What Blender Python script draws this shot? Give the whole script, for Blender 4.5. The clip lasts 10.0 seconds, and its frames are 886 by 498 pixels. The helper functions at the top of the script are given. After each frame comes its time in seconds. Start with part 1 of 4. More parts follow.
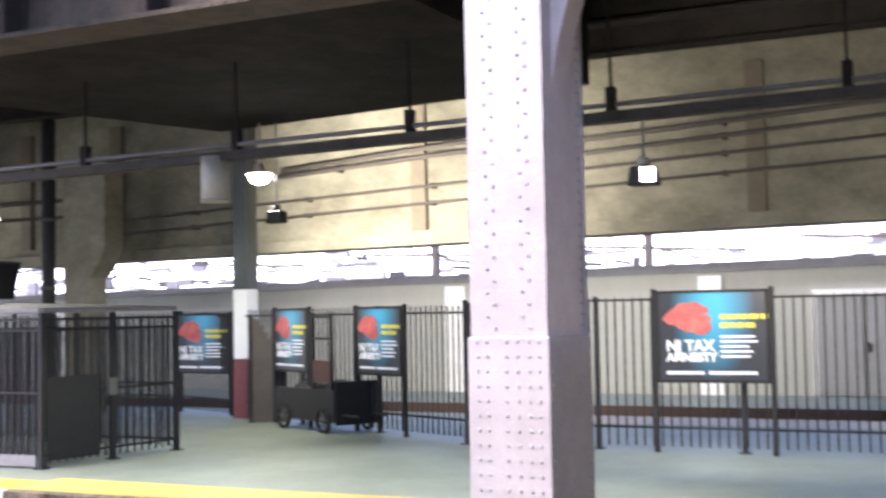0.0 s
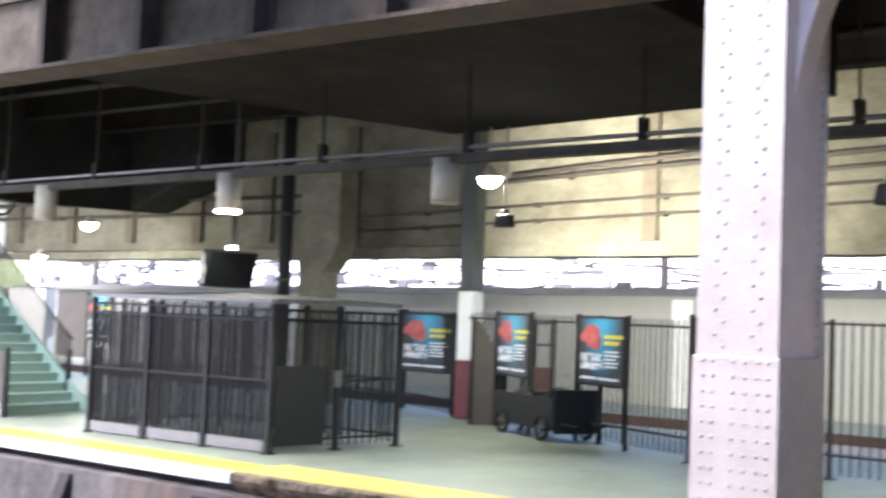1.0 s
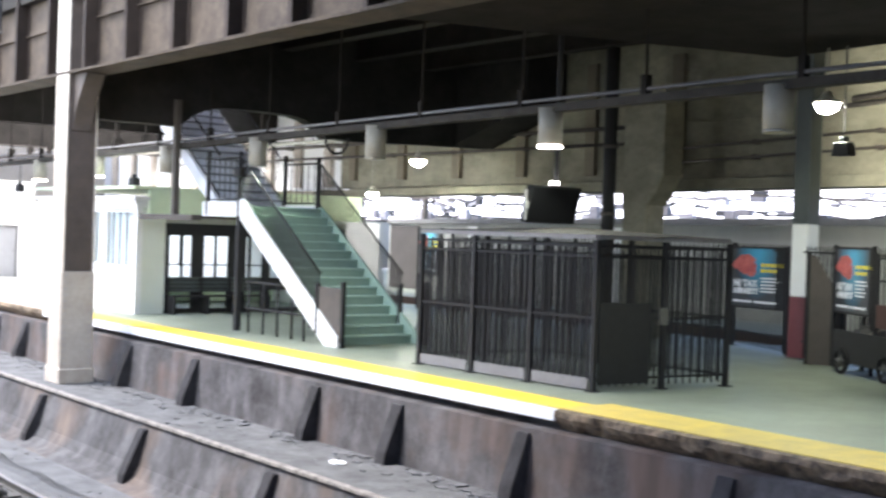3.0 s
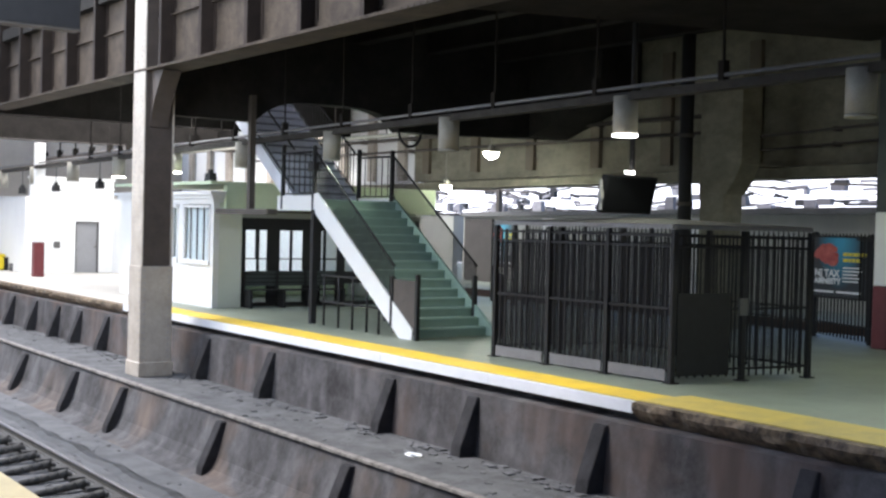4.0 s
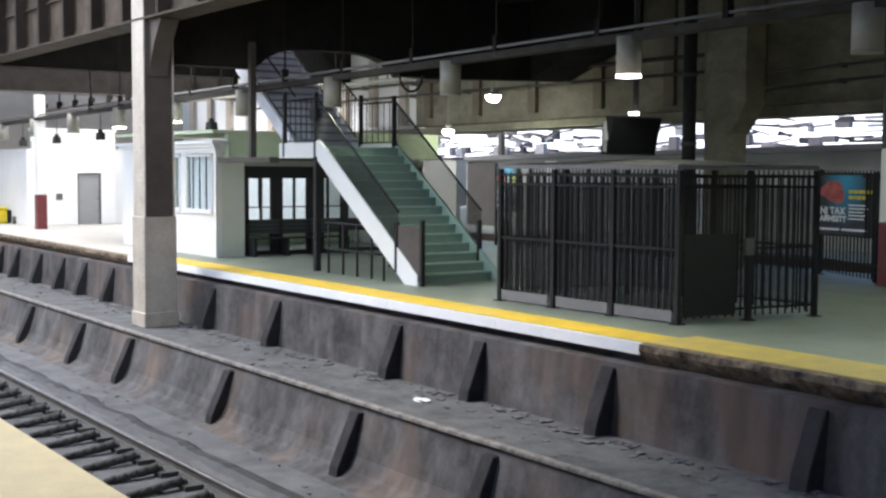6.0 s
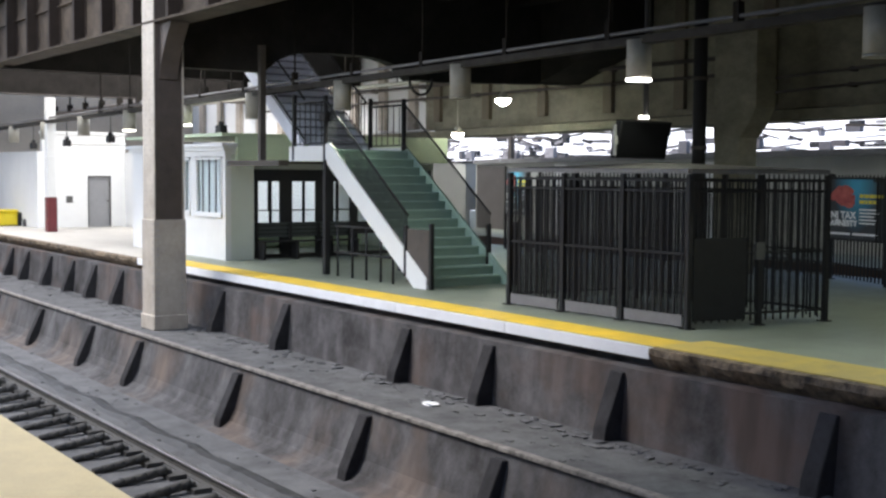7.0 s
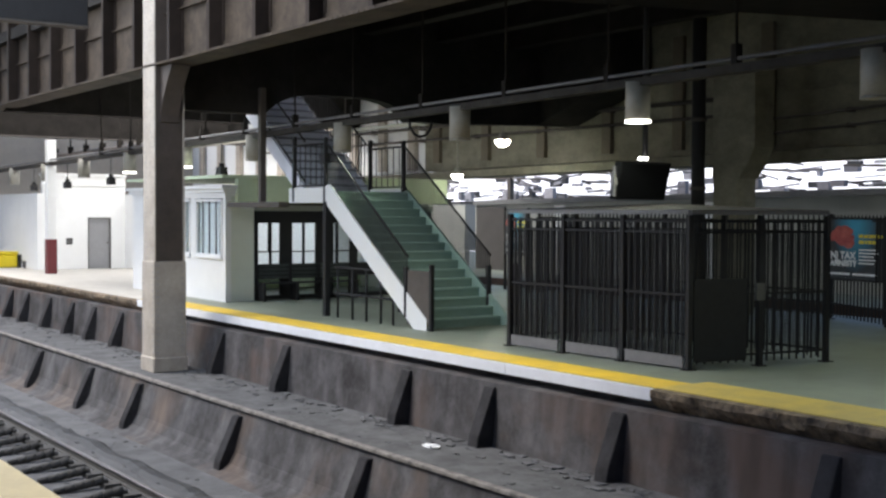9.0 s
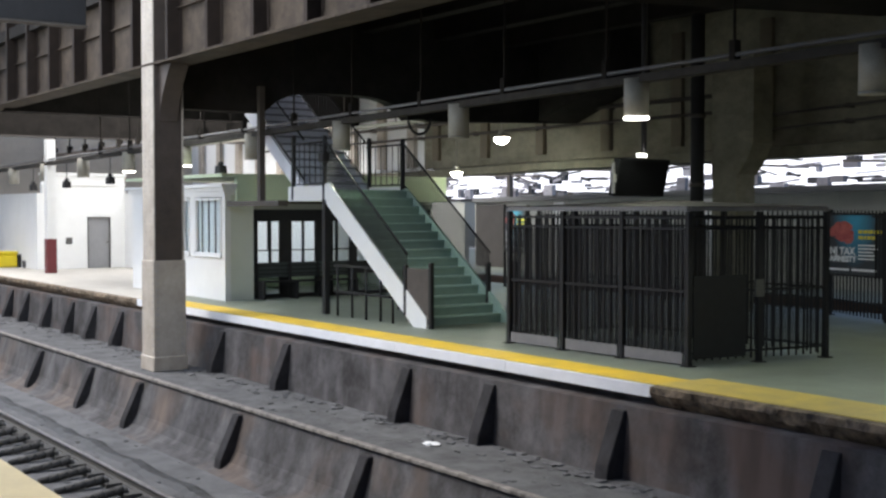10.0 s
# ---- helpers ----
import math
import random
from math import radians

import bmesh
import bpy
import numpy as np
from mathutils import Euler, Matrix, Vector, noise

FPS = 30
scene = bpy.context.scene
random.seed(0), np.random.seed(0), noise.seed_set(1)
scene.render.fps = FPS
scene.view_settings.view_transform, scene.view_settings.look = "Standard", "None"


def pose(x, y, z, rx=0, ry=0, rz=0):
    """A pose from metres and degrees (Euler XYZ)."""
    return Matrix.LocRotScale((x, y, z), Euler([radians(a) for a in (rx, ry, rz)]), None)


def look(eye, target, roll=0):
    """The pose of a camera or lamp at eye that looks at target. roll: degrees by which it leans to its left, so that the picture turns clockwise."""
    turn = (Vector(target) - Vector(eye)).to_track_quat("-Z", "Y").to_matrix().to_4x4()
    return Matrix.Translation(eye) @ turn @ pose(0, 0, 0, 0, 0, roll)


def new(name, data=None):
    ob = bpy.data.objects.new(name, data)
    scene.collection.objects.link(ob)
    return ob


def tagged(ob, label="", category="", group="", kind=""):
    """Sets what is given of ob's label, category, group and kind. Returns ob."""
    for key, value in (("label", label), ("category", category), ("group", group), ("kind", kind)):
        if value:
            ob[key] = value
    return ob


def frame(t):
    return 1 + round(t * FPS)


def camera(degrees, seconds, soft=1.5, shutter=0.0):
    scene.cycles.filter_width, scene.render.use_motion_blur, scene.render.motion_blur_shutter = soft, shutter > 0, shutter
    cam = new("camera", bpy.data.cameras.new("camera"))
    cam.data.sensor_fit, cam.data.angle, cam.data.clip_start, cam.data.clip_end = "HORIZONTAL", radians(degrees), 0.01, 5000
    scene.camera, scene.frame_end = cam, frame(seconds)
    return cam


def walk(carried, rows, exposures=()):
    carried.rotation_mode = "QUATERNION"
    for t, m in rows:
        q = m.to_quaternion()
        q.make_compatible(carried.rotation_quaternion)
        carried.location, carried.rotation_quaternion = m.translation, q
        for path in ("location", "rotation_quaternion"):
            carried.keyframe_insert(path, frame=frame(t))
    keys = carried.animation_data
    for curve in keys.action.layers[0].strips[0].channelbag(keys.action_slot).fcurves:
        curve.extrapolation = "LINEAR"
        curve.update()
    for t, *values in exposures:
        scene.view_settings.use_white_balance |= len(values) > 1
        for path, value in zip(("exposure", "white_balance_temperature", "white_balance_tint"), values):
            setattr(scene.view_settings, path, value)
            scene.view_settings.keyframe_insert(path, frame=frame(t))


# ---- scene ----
# seconds, eye, yaw, pitch, roll
STEPS = [
    (0.0, -0.512, -0.447, 2.111, -64.38, 2.85, -1.10), (0.5, -0.479, -0.431, 2.118, -59.30, 3.56, 1.55),
    (1.0, -0.364, -0.398, 2.123, -53.64, 3.04, 2.27), (1.5, -0.224, -0.325, 2.152, -47.53, 0.83, 2.37),
    (2.0, -0.166, -0.277, 2.184, -44.05, 0.04, 2.63), (2.5, -0.100, -0.196, 2.215, -41.19, -0.07, 2.40),
    (3.0, -0.083, -0.157, 2.204, -38.57, -0.79, 1.97), (3.2, -0.101, -0.171, 2.199, -36.94, -0.63, 1.52),
    (4.3, -0.007, -0.025, 2.164, -35.03, -1.26, 1.44), (4.5, -0.012, -0.003, 2.185, -35.41, -1.41, 1.31),
    (5.0, -0.021, -0.016, 2.200, -35.81, -4.07, 0.61), (5.5, -0.012, -0.024, 2.178, -36.69, -4.57, 0.38),
    (5.7, -0.009, -0.020, 2.179, -35.40, -3.95, 0.23), (7.0, 0.011, 0.009, 2.178, -34.54, -3.64, 0.45),
    (7.5, 0.002, 0.014, 2.174, -34.18, -3.15, 0.56), (8.0, -0.011, 0.017, 2.167, -34.33, -2.68, 0.49),
    (8.5, -0.002, 0.000, 2.185, -34.41, -2.34, 0.24), (9.0, -0.007, 0.009, 2.195, -34.56, -1.74, 0.30),
    (9.5, 0.008, 0.008, 2.196, -34.24, -1.90, 0.15), (10.0, 0.000, 0.000, 2.200, -34.56, -1.86, 0.00)]
cam = camera(40.0, 10.0, soft=2.5, shutter=0.5)
walk(cam, [(t, pose(ex, ey, ez, 90 + p, 0, y) @ pose(0, 0, 0, 0, 0, r)) for t, ex, ey, ez, y, p, r in STEPS],
     exposures=[(0.0, 2.85, 6250, 23), (0.5, 2.85, 6200, 21), (1.0, 2.85, 6250, 17), (1.5, 2.6, 6200, 13), (2.2, 2.57, 6100, 13), (3.2, 2.0, 6300, 11), (4.5, 1.08, 6250, 10), (5.5, 1.15, 6300, 9),
                (7.0, 0.95, 6380, 10), (10.0, 0.78, 6450, 9)])

# ---------------------------------------------------------------- light
world = bpy.data.worlds.new("world")
scene.world = world
world.use_nodes = True
wn, wl = world.node_tree.nodes, world.node_tree.links
sky = wn.new("ShaderNodeTexSky")
sky.sky_type = 'NISHITA'
sky.sun_disc = False
sky.sun_elevation, sky.sun_rotation = radians(53), radians(-48)
sky.air_density, sky.dust_density = 0.85, 1.5
wn["Background"].inputs[1].default_value = 0.15
wl.new(sky.outputs[0], wn["Background"].inputs[0])


def lamp(name, kind, at, energy, colour=(1, 1, 1), size=0.2, aim=None, size_y=None):
    data = bpy.data.lights.new(name, kind)
    data.energy, data.color = energy, colour
    if kind == 'AREA':
        data.shape, data.size, data.size_y = 'RECTANGLE', size, size_y or size
    elif kind != 'SUN':
        data.shadow_soft_size = size
    ob = new(name, data)
    ob.matrix_world = look(at, aim) if aim else pose(*at)
    return ob


sun = lamp("sun", 'SUN', (-22, 20, 40), 1.4, (1.0, 0.96, 0.90), aim=(0, 0, 0))
sun.data.angle = radians(25)
# area lamp added for the sky's light over the open end of the platform
lamp("end_sky_fill", 'AREA', (16.5, 41.0, 7.1), 1150, (1.0, 0.965, 0.91), 25, (16.5, 44.0, 0.0), 7)
# area lamps added as sky over the open track, beside the platform building
lamp("track_sky_fill", 'AREA', (4.5, 28.5, 7.3), 380, (0.93, 0.96, 1.0), 7, (12.3, 27.5, 1.0), 12)
# this one is added to brighten the stair's upper risers
lamp("track_sky_fill", 'AREA', (4.5, 18.5, 7.2), 230, (0.90, 0.95, 1.0), 3, (13.4, 25.0, 4.0), 7)
# area lamp added as sky light through the stair's opening in the ceiling
lamp("stair_sky_fill", 'AREA', (13.7, 29.4, 7.2), 260, (0.97, 0.98, 1.0), 2.8, (17.0, 30.5, 3.0), 6.6)


# ---------------------------------------------------------------- materials
def mat(name, base, dark=None, rough=0.7, metal=0.0, scale=4.0, fine=60.0, bump=0.15, amount=0.5, streak=False, rust=None, spec=0.5):
    """A surface of two tones, mixed by stains and by grain, with relief."""
    m = bpy.data.materials.new(name)
    m.use_nodes = True
    n, l = m.node_tree.nodes, m.node_tree.links
    bsdf = n["Principled BSDF"]
    bsdf.inputs["Roughness"].default_value, bsdf.inputs["Metallic"].default_value = rough, metal
    dark = dark or tuple(c * 0.6 for c in base)
    co = n.new("ShaderNodeTexCoord")
    mp = n.new("ShaderNodeMapping")
    mp.inputs["Scale"].default_value = (1, 1, 0.18 if streak is True else streak or 1)
    l.new(co.outputs["Object"], mp.inputs[0])
    big = n.new("ShaderNodeTexNoise")
    big.inputs["Scale"].default_value, big.inputs["Detail"].default_value = scale, 10
    big.inputs["Roughness"].default_value = 0.74
    small = n.new("ShaderNodeTexNoise")
    small.inputs["Scale"].default_value, small.inputs["Detail"].default_value = fine, 3
    l.new(mp.outputs[0], big.inputs[0])
    l.new(co.outputs["Object"], small.inputs[0])
    ramp = n.new("ShaderNodeValToRGB")
    ramp.color_ramp.elements[0].position, ramp.color_ramp.elements[1].position = 0.38, 0.66
    l.new(big.outputs[0], ramp.inputs[0])
    mul = n.new("ShaderNodeMath")
    mul.operation = 'MULTIPLY'
    mul.inputs[1].default_value = amount
    l.new(ramp.outputs[0], mul.inputs[0])
    mix = n.new("ShaderNodeMix")
    mix.data_type = 'RGBA'
    mix.inputs[6].default_value, mix.inputs[7].default_value = (*base, 1), (*dark, 1)
    l.new(mul.outputs[0], mix.inputs[0])
    grain = n.new("ShaderNodeMix")
    grain.data_type, grain.blend_type = 'RGBA', 'OVERLAY'
    grain.inputs[0].default_value = 0.25
    l.new(mix.outputs[2], grain.inputs[6])
    l.new(small.outputs[0], grain.inputs[7])
    last = grain.outputs[2]
    if rust:
        patch = n.new("ShaderNodeTexNoise")
        patch.inputs["Scale"].default_value, patch.inputs["Detail"].default_value = 0.55, 7
        patch.inputs["Distortion"].default_value = 0.4
        l.new(co.outputs["Object"], patch.inputs[0])
        edge = n.new("ShaderNodeValToRGB")
        edge.color_ramp.elements[0].position, edge.color_ramp.elements[1].position = 0.50, 0.66
        l.new(patch.outputs[0], edge.inputs[0])
        tint = n.new("ShaderNodeMix")
        tint.data_type = 'RGBA'
        tint.inputs[7].default_value = (*rust, 1)
        l.new(edge.outputs[0], tint.inputs[0])
        l.new(last, tint.inputs[6])
        last = tint.outputs[2]
        # drips run down the face
        slim = n.new("ShaderNodeMapping")
        slim.inputs["Scale"].default_value = (1, 1, 0.14)
        l.new(co.outputs["Object"], slim.inputs[0])
        drip = n.new("ShaderNodeTexNoise")
        drip.inputs["Scale"].default_value, drip.inputs["Detail"].default_value = 3.2, 6
        l.new(slim.outputs[0], drip.inputs[0])
        band_ = n.new("ShaderNodeValToRGB")
        band_.color_ramp.elements[0].position, band_.color_ramp.elements[1].position = 0.42, 0.62
        band_.color_ramp.elements[0].color, band_.color_ramp.elements[1].color = (0.45, 0.43, 0.42, 1), (1.15, 1.12, 1.1, 1)
        l.new(drip.outputs[0], band_.inputs[0])
        wash = n.new("ShaderNodeMix")
        wash.data_type, wash.blend_type = 'RGBA', 'MULTIPLY'
        wash.inputs[0].default_value = 0.42
        l.new(last, wash.inputs[6])
        l.new(band_.outputs[0], wash.inputs[7])
        last = wash.outputs[2]
    l.new(last, bsdf.inputs["Base Color"])
    bsdf.inputs["Specular IOR Level"].default_value = spec
    bp = n.new("ShaderNodeBump")
    bp.inputs["Strength"].default_value, bp.inputs["Distance"].default_value = bump, 0.02
    add = n.new("ShaderNodeMath")
    l.new(big.outputs[0], add.inputs[0])
    l.new(small.outputs[0], add.inputs[1])
    l.new(add.outputs[0], bp.inputs["Height"])
    l.new(bp.outputs[0], bsdf.inputs["Normal"])
    return m


def glow(name, colour, strength):
    m = bpy.data.materials.new(name)
    m.use_nodes = True
    b = m.node_tree.nodes["Principled BSDF"]
    b.inputs["Base Color"].default_value = (*colour, 1)
    b.inputs["Emission Color"].default_value, b.inputs["Emission Strength"].default_value = (*colour, 1), strength
    return m


def pane(name, colour=(0.85, 0.92, 0.95)):
    m = bpy.data.materials.new(name)
    m.use_nodes = True
    b = m.node_tree.nodes["Principled BSDF"]
    b.inputs["Base Color"].default_value, b.inputs["Roughness"].default_value = (*colour, 1), 0.03
    b.inputs["Transmission Weight"].default_value, b.inputs["IOR"].default_value = 1.0, 1.1
    return m


M_PLAT = mat("platform_concrete", (0.225, 0.255, 0.205), (0.135, 0.155, 0.12), 0.5, scale=0.7, fine=40, amount=0.75)
M_YELLOW = mat("tactile_yellow", (0.76, 0.51, 0.03), (0.44, 0.32, 0.07), 0.6, scale=1.6, fine=50, amount=0.7)
M_CREAM = mat("worn_tactile", (0.66, 0.56, 0.33), (0.48, 0.40, 0.24), 0.6, scale=2, fine=50)
M_WORN = mat("worn_yellow", (0.62, 0.46, 0.09), (0.40, 0.31, 0.11), 0.6, scale=2, fine=50, amount=0.8)
# shade on the rivet heads put into a slightly darker colour
M_RIVET = mat("rivet_shaded", (0.325, 0.312, 0.315), (0.24, 0.228, 0.23), 0.5, scale=4)
M_WHITE_EDGE = mat("edge_white", (0.80, 0.80, 0.83), (0.64, 0.64, 0.66), 0.55, scale=3)
M_BROKEN = mat("broken_concrete", (0.30, 0.225, 0.15), (0.035, 0.028, 0.024), 0.9, scale=5, amount=1.0, bump=0.6)
M_WALL_GREY = mat("grimy_concrete", (0.128, 0.123, 0.126), (0.040, 0.037, 0.037), 0.85, scale=1.3, amount=0.95, rust=(0.120, 0.090, 0.078), spec=0.2)
M_WALL_RUST = mat("rusty_concrete", (0.135, 0.133, 0.138), (0.045, 0.042, 0.042), 0.85, scale=1.2, amount=0.95, rust=(0.155, 0.124, 0.107), spec=0.2)
M_LEDGE = mat("dusty_ledge", (0.125, 0.124, 0.128), (0.045, 0.045, 0.047), 0.9, scale=2.2, fine=30, amount=0.95, bump=0.5)
# shade on the fins' near faces is put into this dark colour
M_FIN = mat("shaded_fin", (0.045, 0.043, 0.046), (0.018, 0.017, 0.017), 0.85, scale=3, amount=0.9, spec=0.2)
M_BED = mat("dusty_bed", (0.14, 0.14, 0.145), (0.06, 0.06, 0.063), 0.85, scale=1.5, fine=25, amount=0.9, bump=0.4)
M_RAIL = mat("rail_steel", (0.35, 0.33, 0.32), (0.12, 0.09, 0.07), 0.4, 0.8, scale=5)
M_TIE = mat("tie_dark", (0.09, 0.085, 0.08), (0.04, 0.04, 0.04), 0.85, scale=6)
M_NOSING = mat("nosing_pale", (0.30, 0.275, 0.25), (0.07, 0.06, 0.055), 0.85, scale=5, amount=0.95, bump=0.4)
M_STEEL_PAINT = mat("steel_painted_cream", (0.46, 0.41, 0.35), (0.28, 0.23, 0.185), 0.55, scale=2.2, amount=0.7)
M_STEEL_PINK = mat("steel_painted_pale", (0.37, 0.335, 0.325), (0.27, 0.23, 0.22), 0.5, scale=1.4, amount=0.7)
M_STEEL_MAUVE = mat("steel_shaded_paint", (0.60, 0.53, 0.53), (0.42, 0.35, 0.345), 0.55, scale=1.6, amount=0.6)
# shade in the cream column's recessed side, put into a dark brown
M_STEEL_BROWN = mat("steel_brown_shade", (0.075, 0.057, 0.047), (0.036, 0.027, 0.022), 0.65, scale=1.6, amount=0.8)
M_STEEL_DARK = mat("steel_dark", (0.09, 0.075, 0.065), (0.04, 0.035, 0.03), 0.7, scale=2)
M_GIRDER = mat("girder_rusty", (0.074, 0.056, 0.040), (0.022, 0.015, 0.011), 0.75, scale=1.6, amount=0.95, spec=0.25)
# ribs darker than the web: shade on their sides put into the colour
M_STIFF = mat("stiffener_shaded", (0.030, 0.021, 0.016), (0.015, 0.010, 0.008), 0.75, scale=2, amount=0.8, spec=0.2)
M_CEIL = mat("dark_ceiling", (0.036, 0.033, 0.031), (0.016, 0.015, 0.014), 0.95, scale=0.8, amount=0.9, spec=0.1)
M_DARK = mat("dark_steel", (0.028, 0.024, 0.021), (0.014, 0.012, 0.010), 0.85, scale=1.5, amount=0.9, spec=0.15)
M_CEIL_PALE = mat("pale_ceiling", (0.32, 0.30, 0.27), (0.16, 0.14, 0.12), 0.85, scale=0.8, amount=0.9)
M_BAND = mat("stained_band", (0.275, 0.258, 0.195), (0.115, 0.102, 0.074), 0.85, scale=0.7, amount=0.85, streak=1.6, spec=0.2)
M_BAND_POST = mat("band_post", (0.17, 0.14, 0.10), (0.09, 0.075, 0.05), 0.8, scale=2)
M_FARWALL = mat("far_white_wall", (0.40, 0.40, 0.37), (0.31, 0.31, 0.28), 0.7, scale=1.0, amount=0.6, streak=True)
M_WHITE = mat("white_wall", (0.84, 0.84, 0.83), (0.74, 0.74, 0.73), 0.6, scale=1.2, amount=0.5)
M_GREENISH = mat("pale_green_panel", (0.66, 0.76, 0.54), (0.52, 0.60, 0.43), 0.6, scale=1.5)
M_BLACK = mat("black_painted_steel", (0.027, 0.026, 0.027), (0.016, 0.0155, 0.0155), 0.6, scale=5, bump=0.05, spec=0.25)
M_RED = mat("oxblood_paint", (0.16, 0.03, 0.035), (0.10, 0.02, 0.02), 0.5, scale=3)
M_STAIR = mat("stair_green", (0.34, 0.46, 0.40), (0.24, 0.34, 0.29), 0.6, scale=3)
# daylight on the upper flight is put into this pale bluish colour
M_STAIR_PALE = mat("stair_daylit", (0.74, 0.75, 0.82), (0.60, 0.62, 0.68), 0.6, scale=3)
M_PIPE = mat("pipe_grey", (0.12, 0.117, 0.113), (0.065, 0.062, 0.06), 0.7, 0.1, scale=3)
M_LAMPBODY = mat("lamp_body", (0.36, 0.34, 0.29), (0.26, 0.245, 0.20), 0.5, scale=3)
# column top: dark, its bluish tint is lens flare put into the colour
M_TEAL = mat("dark_teal", (0.055, 0.065, 0.062), (0.035, 0.04, 0.038), 0.6, scale=3)
M_GREYDOOR = mat("grey_door", (0.30, 0.30, 0.31), (0.24, 0.24, 0.25), 0.5, scale=3)
M_GLASS = pane("window_glass")
M_GLOW = glow("lamp_glow", (1.0, 0.97, 0.85), 30.0)
M_GLOW_SOFT = glow("lamp_glow_soft", (1.0, 0.97, 0.9), 4.0)
M_DAY = glow("daylight", (0.98, 0.96, 1.0), 0.5)


# ---------------------------------------------------------------- mesh helpers
def box(bm, x0, y0, z0, x1, y1, z1):
    v = [bm.verts.new(p) for p in ((x0, y0, z0), (x1, y0, z0), (x1, y1, z0), (x0, y1, z0),
                                   (x0, y0, z1), (x1, y0, z1), (x1, y1, z1), (x0, y1, z1))]
    for q in ((3, 2, 1, 0), (4, 5, 6, 7), (0, 1, 5, 4), (1, 2, 6, 5), (2, 3, 7, 6), (3, 0, 4, 7)):
        bm.faces.new([v[i] for i in q])
    return v


def prism(bm, pts, axis, a, b):
    """An outline of (u, v) pulled along an axis from a to b."""
    def at(u, v, w):
        return {"x": (w, u, v), "y": (u, w, v), "z": (u, v, w)}[axis]
    lo, hi = [bm.verts.new(at(u, v, a)) for u, v in pts], [bm.verts.new(at(u, v, b)) for u, v in pts]
    n = len(pts)
    bm.faces.new(lo), bm.faces.new(hi[::-1])
    for i in range(n):
        bm.faces.new((lo[i], hi[i], hi[(i + 1) % n], lo[(i + 1) % n]))
    return bm


def tube(bm, a, b, r, n=10, r2=None):
    a, b = Vector(a), Vector(b)
    q = (b - a).to_track_quat("Z", "Y")
    r2 = r if r2 is None else r2
    lo = [bm.verts.new(a + q @ Vector((r * math.cos(6.28318 * i / n), r * math.sin(6.28318 * i / n), 0))) for i in range(n)]
    hi = [bm.verts.new(b + q @ Vector((r2 * math.cos(6.28318 * i / n), r2 * math.sin(6.28318 * i / n), 0))) for i in range(n)]
    bm.faces.new(lo[::-1]), bm.faces.new(hi)
    for i in range(n):
        bm.faces.new((lo[i], lo[(i + 1) % n], hi[(i + 1) % n], hi[i])).smooth = True


def bar(bm, a, b, w, h=None):
    """A straight bar of square or oblong section between two points, its wide side level."""
    a, b = Vector(a), Vector(b)
    ahead = (b - a).normalized()
    side = ahead.cross(Vector((0, 0, 1)))
    side = side.normalized() if side.length > 0.01 else Vector((1, 0, 0))
    up = side.cross(ahead)
    h = h or w
    c = [side * sx * w / 2 + up * sz * h / 2 for sx, sz in ((-1, -1), (1, -1), (1, 1), (-1, 1))]
    lo, hi = [bm.verts.new(a + k) for k in c], [bm.verts.new(b + k) for k in c]
    bm.faces.new(lo), bm.faces.new(hi[::-1])
    for i in range(4):
        bm.faces.new((lo[i], hi[i], hi[(i + 1) % 4], lo[(i + 1) % 4]))


def mesh_of(name, bm, material, bevel=0.0):
    bmesh.ops.recalc_face_normals(bm, faces=bm.faces)
    if bevel:
        bmesh.ops.bevel(bm, geom=bm.edges[:], offset=bevel, segments=1, affect='EDGES', profile=0.5)
    me = bpy.data.meshes.new(name)
    bm.to_mesh(me)
    bm.free()
    for m in (material if isinstance(material, (list, tuple)) else [material]):
        me.materials.append(m)
    return me


def part(name, bm, material, parent, label="", bevel=0.0):
    ob = new(name, mesh_of(name, bm, material, bevel))
    ob.parent = parent
    if label:
        ob["label"] = label
    return ob


def boxes(*rows):
    bm = bmesh.new()
    for r in rows:
        box(bm, *r)
    return bm


def thing(name, at, label, category, group="", kind=""):
    ob = new(name)
    ob.matrix_basis = at if isinstance(at, Matrix) else pose(*at)
    return tagged(ob, label, category, group, kind)


def structure(name, bm, material, label, category="", bevel=0.0):
    return tagged(new(name, mesh_of(name, bm, material, bevel)), label, category, kind="structure")


# ---------------------------------------------------------------- the setting
Y0, Y1 = -14.0, 75.0
NEAR_Z, BED_Z, LEDGE_Z = -1.15, -2.25, -1.2
structure("near_platform", boxes((-3.0, Y0, -2.6, 3.72, Y1, NEAR_Z), (3.72, Y0, -2.6, 4.20, Y1, NEAR_Z - 0.02)), M_PLAT,
          "worn grey concrete station platform beside the track", "platform")
structure("near_platform_edge", boxes((2.2, Y0, NEAR_Z + 0.002, 3.72, Y1, NEAR_Z + 0.006), (3.72, Y0, NEAR_Z - 0.016, 4.32, Y1, NEAR_Z + 0.006)), M_CREAM,
          "wide pale worn yellow tactile strip on the platform edge", "tactile strip")
structure("track_bed", boxes((4.2, Y0, -2.9, 8.9, Y1, BED_Z)), M_BED, "dusty grey track bed with dark grime", "track bed")

bm = bmesh.new()
prism(bm, [(8.30, BED_Z - 0.01), (8.58, -2.19), (8.70, -2.10), (8.80, -1.92), (8.98, LEDGE_Z - 0.06), (8.98, LEDGE_Z), (10.7, LEDGE_Z), (10.7, -2.9), (8.30, -2.9)], "y", Y0, Y1)
structure("median_wall", bm, M_WALL_RUST, "low rust-stained concrete wall between the track beds", "wall")
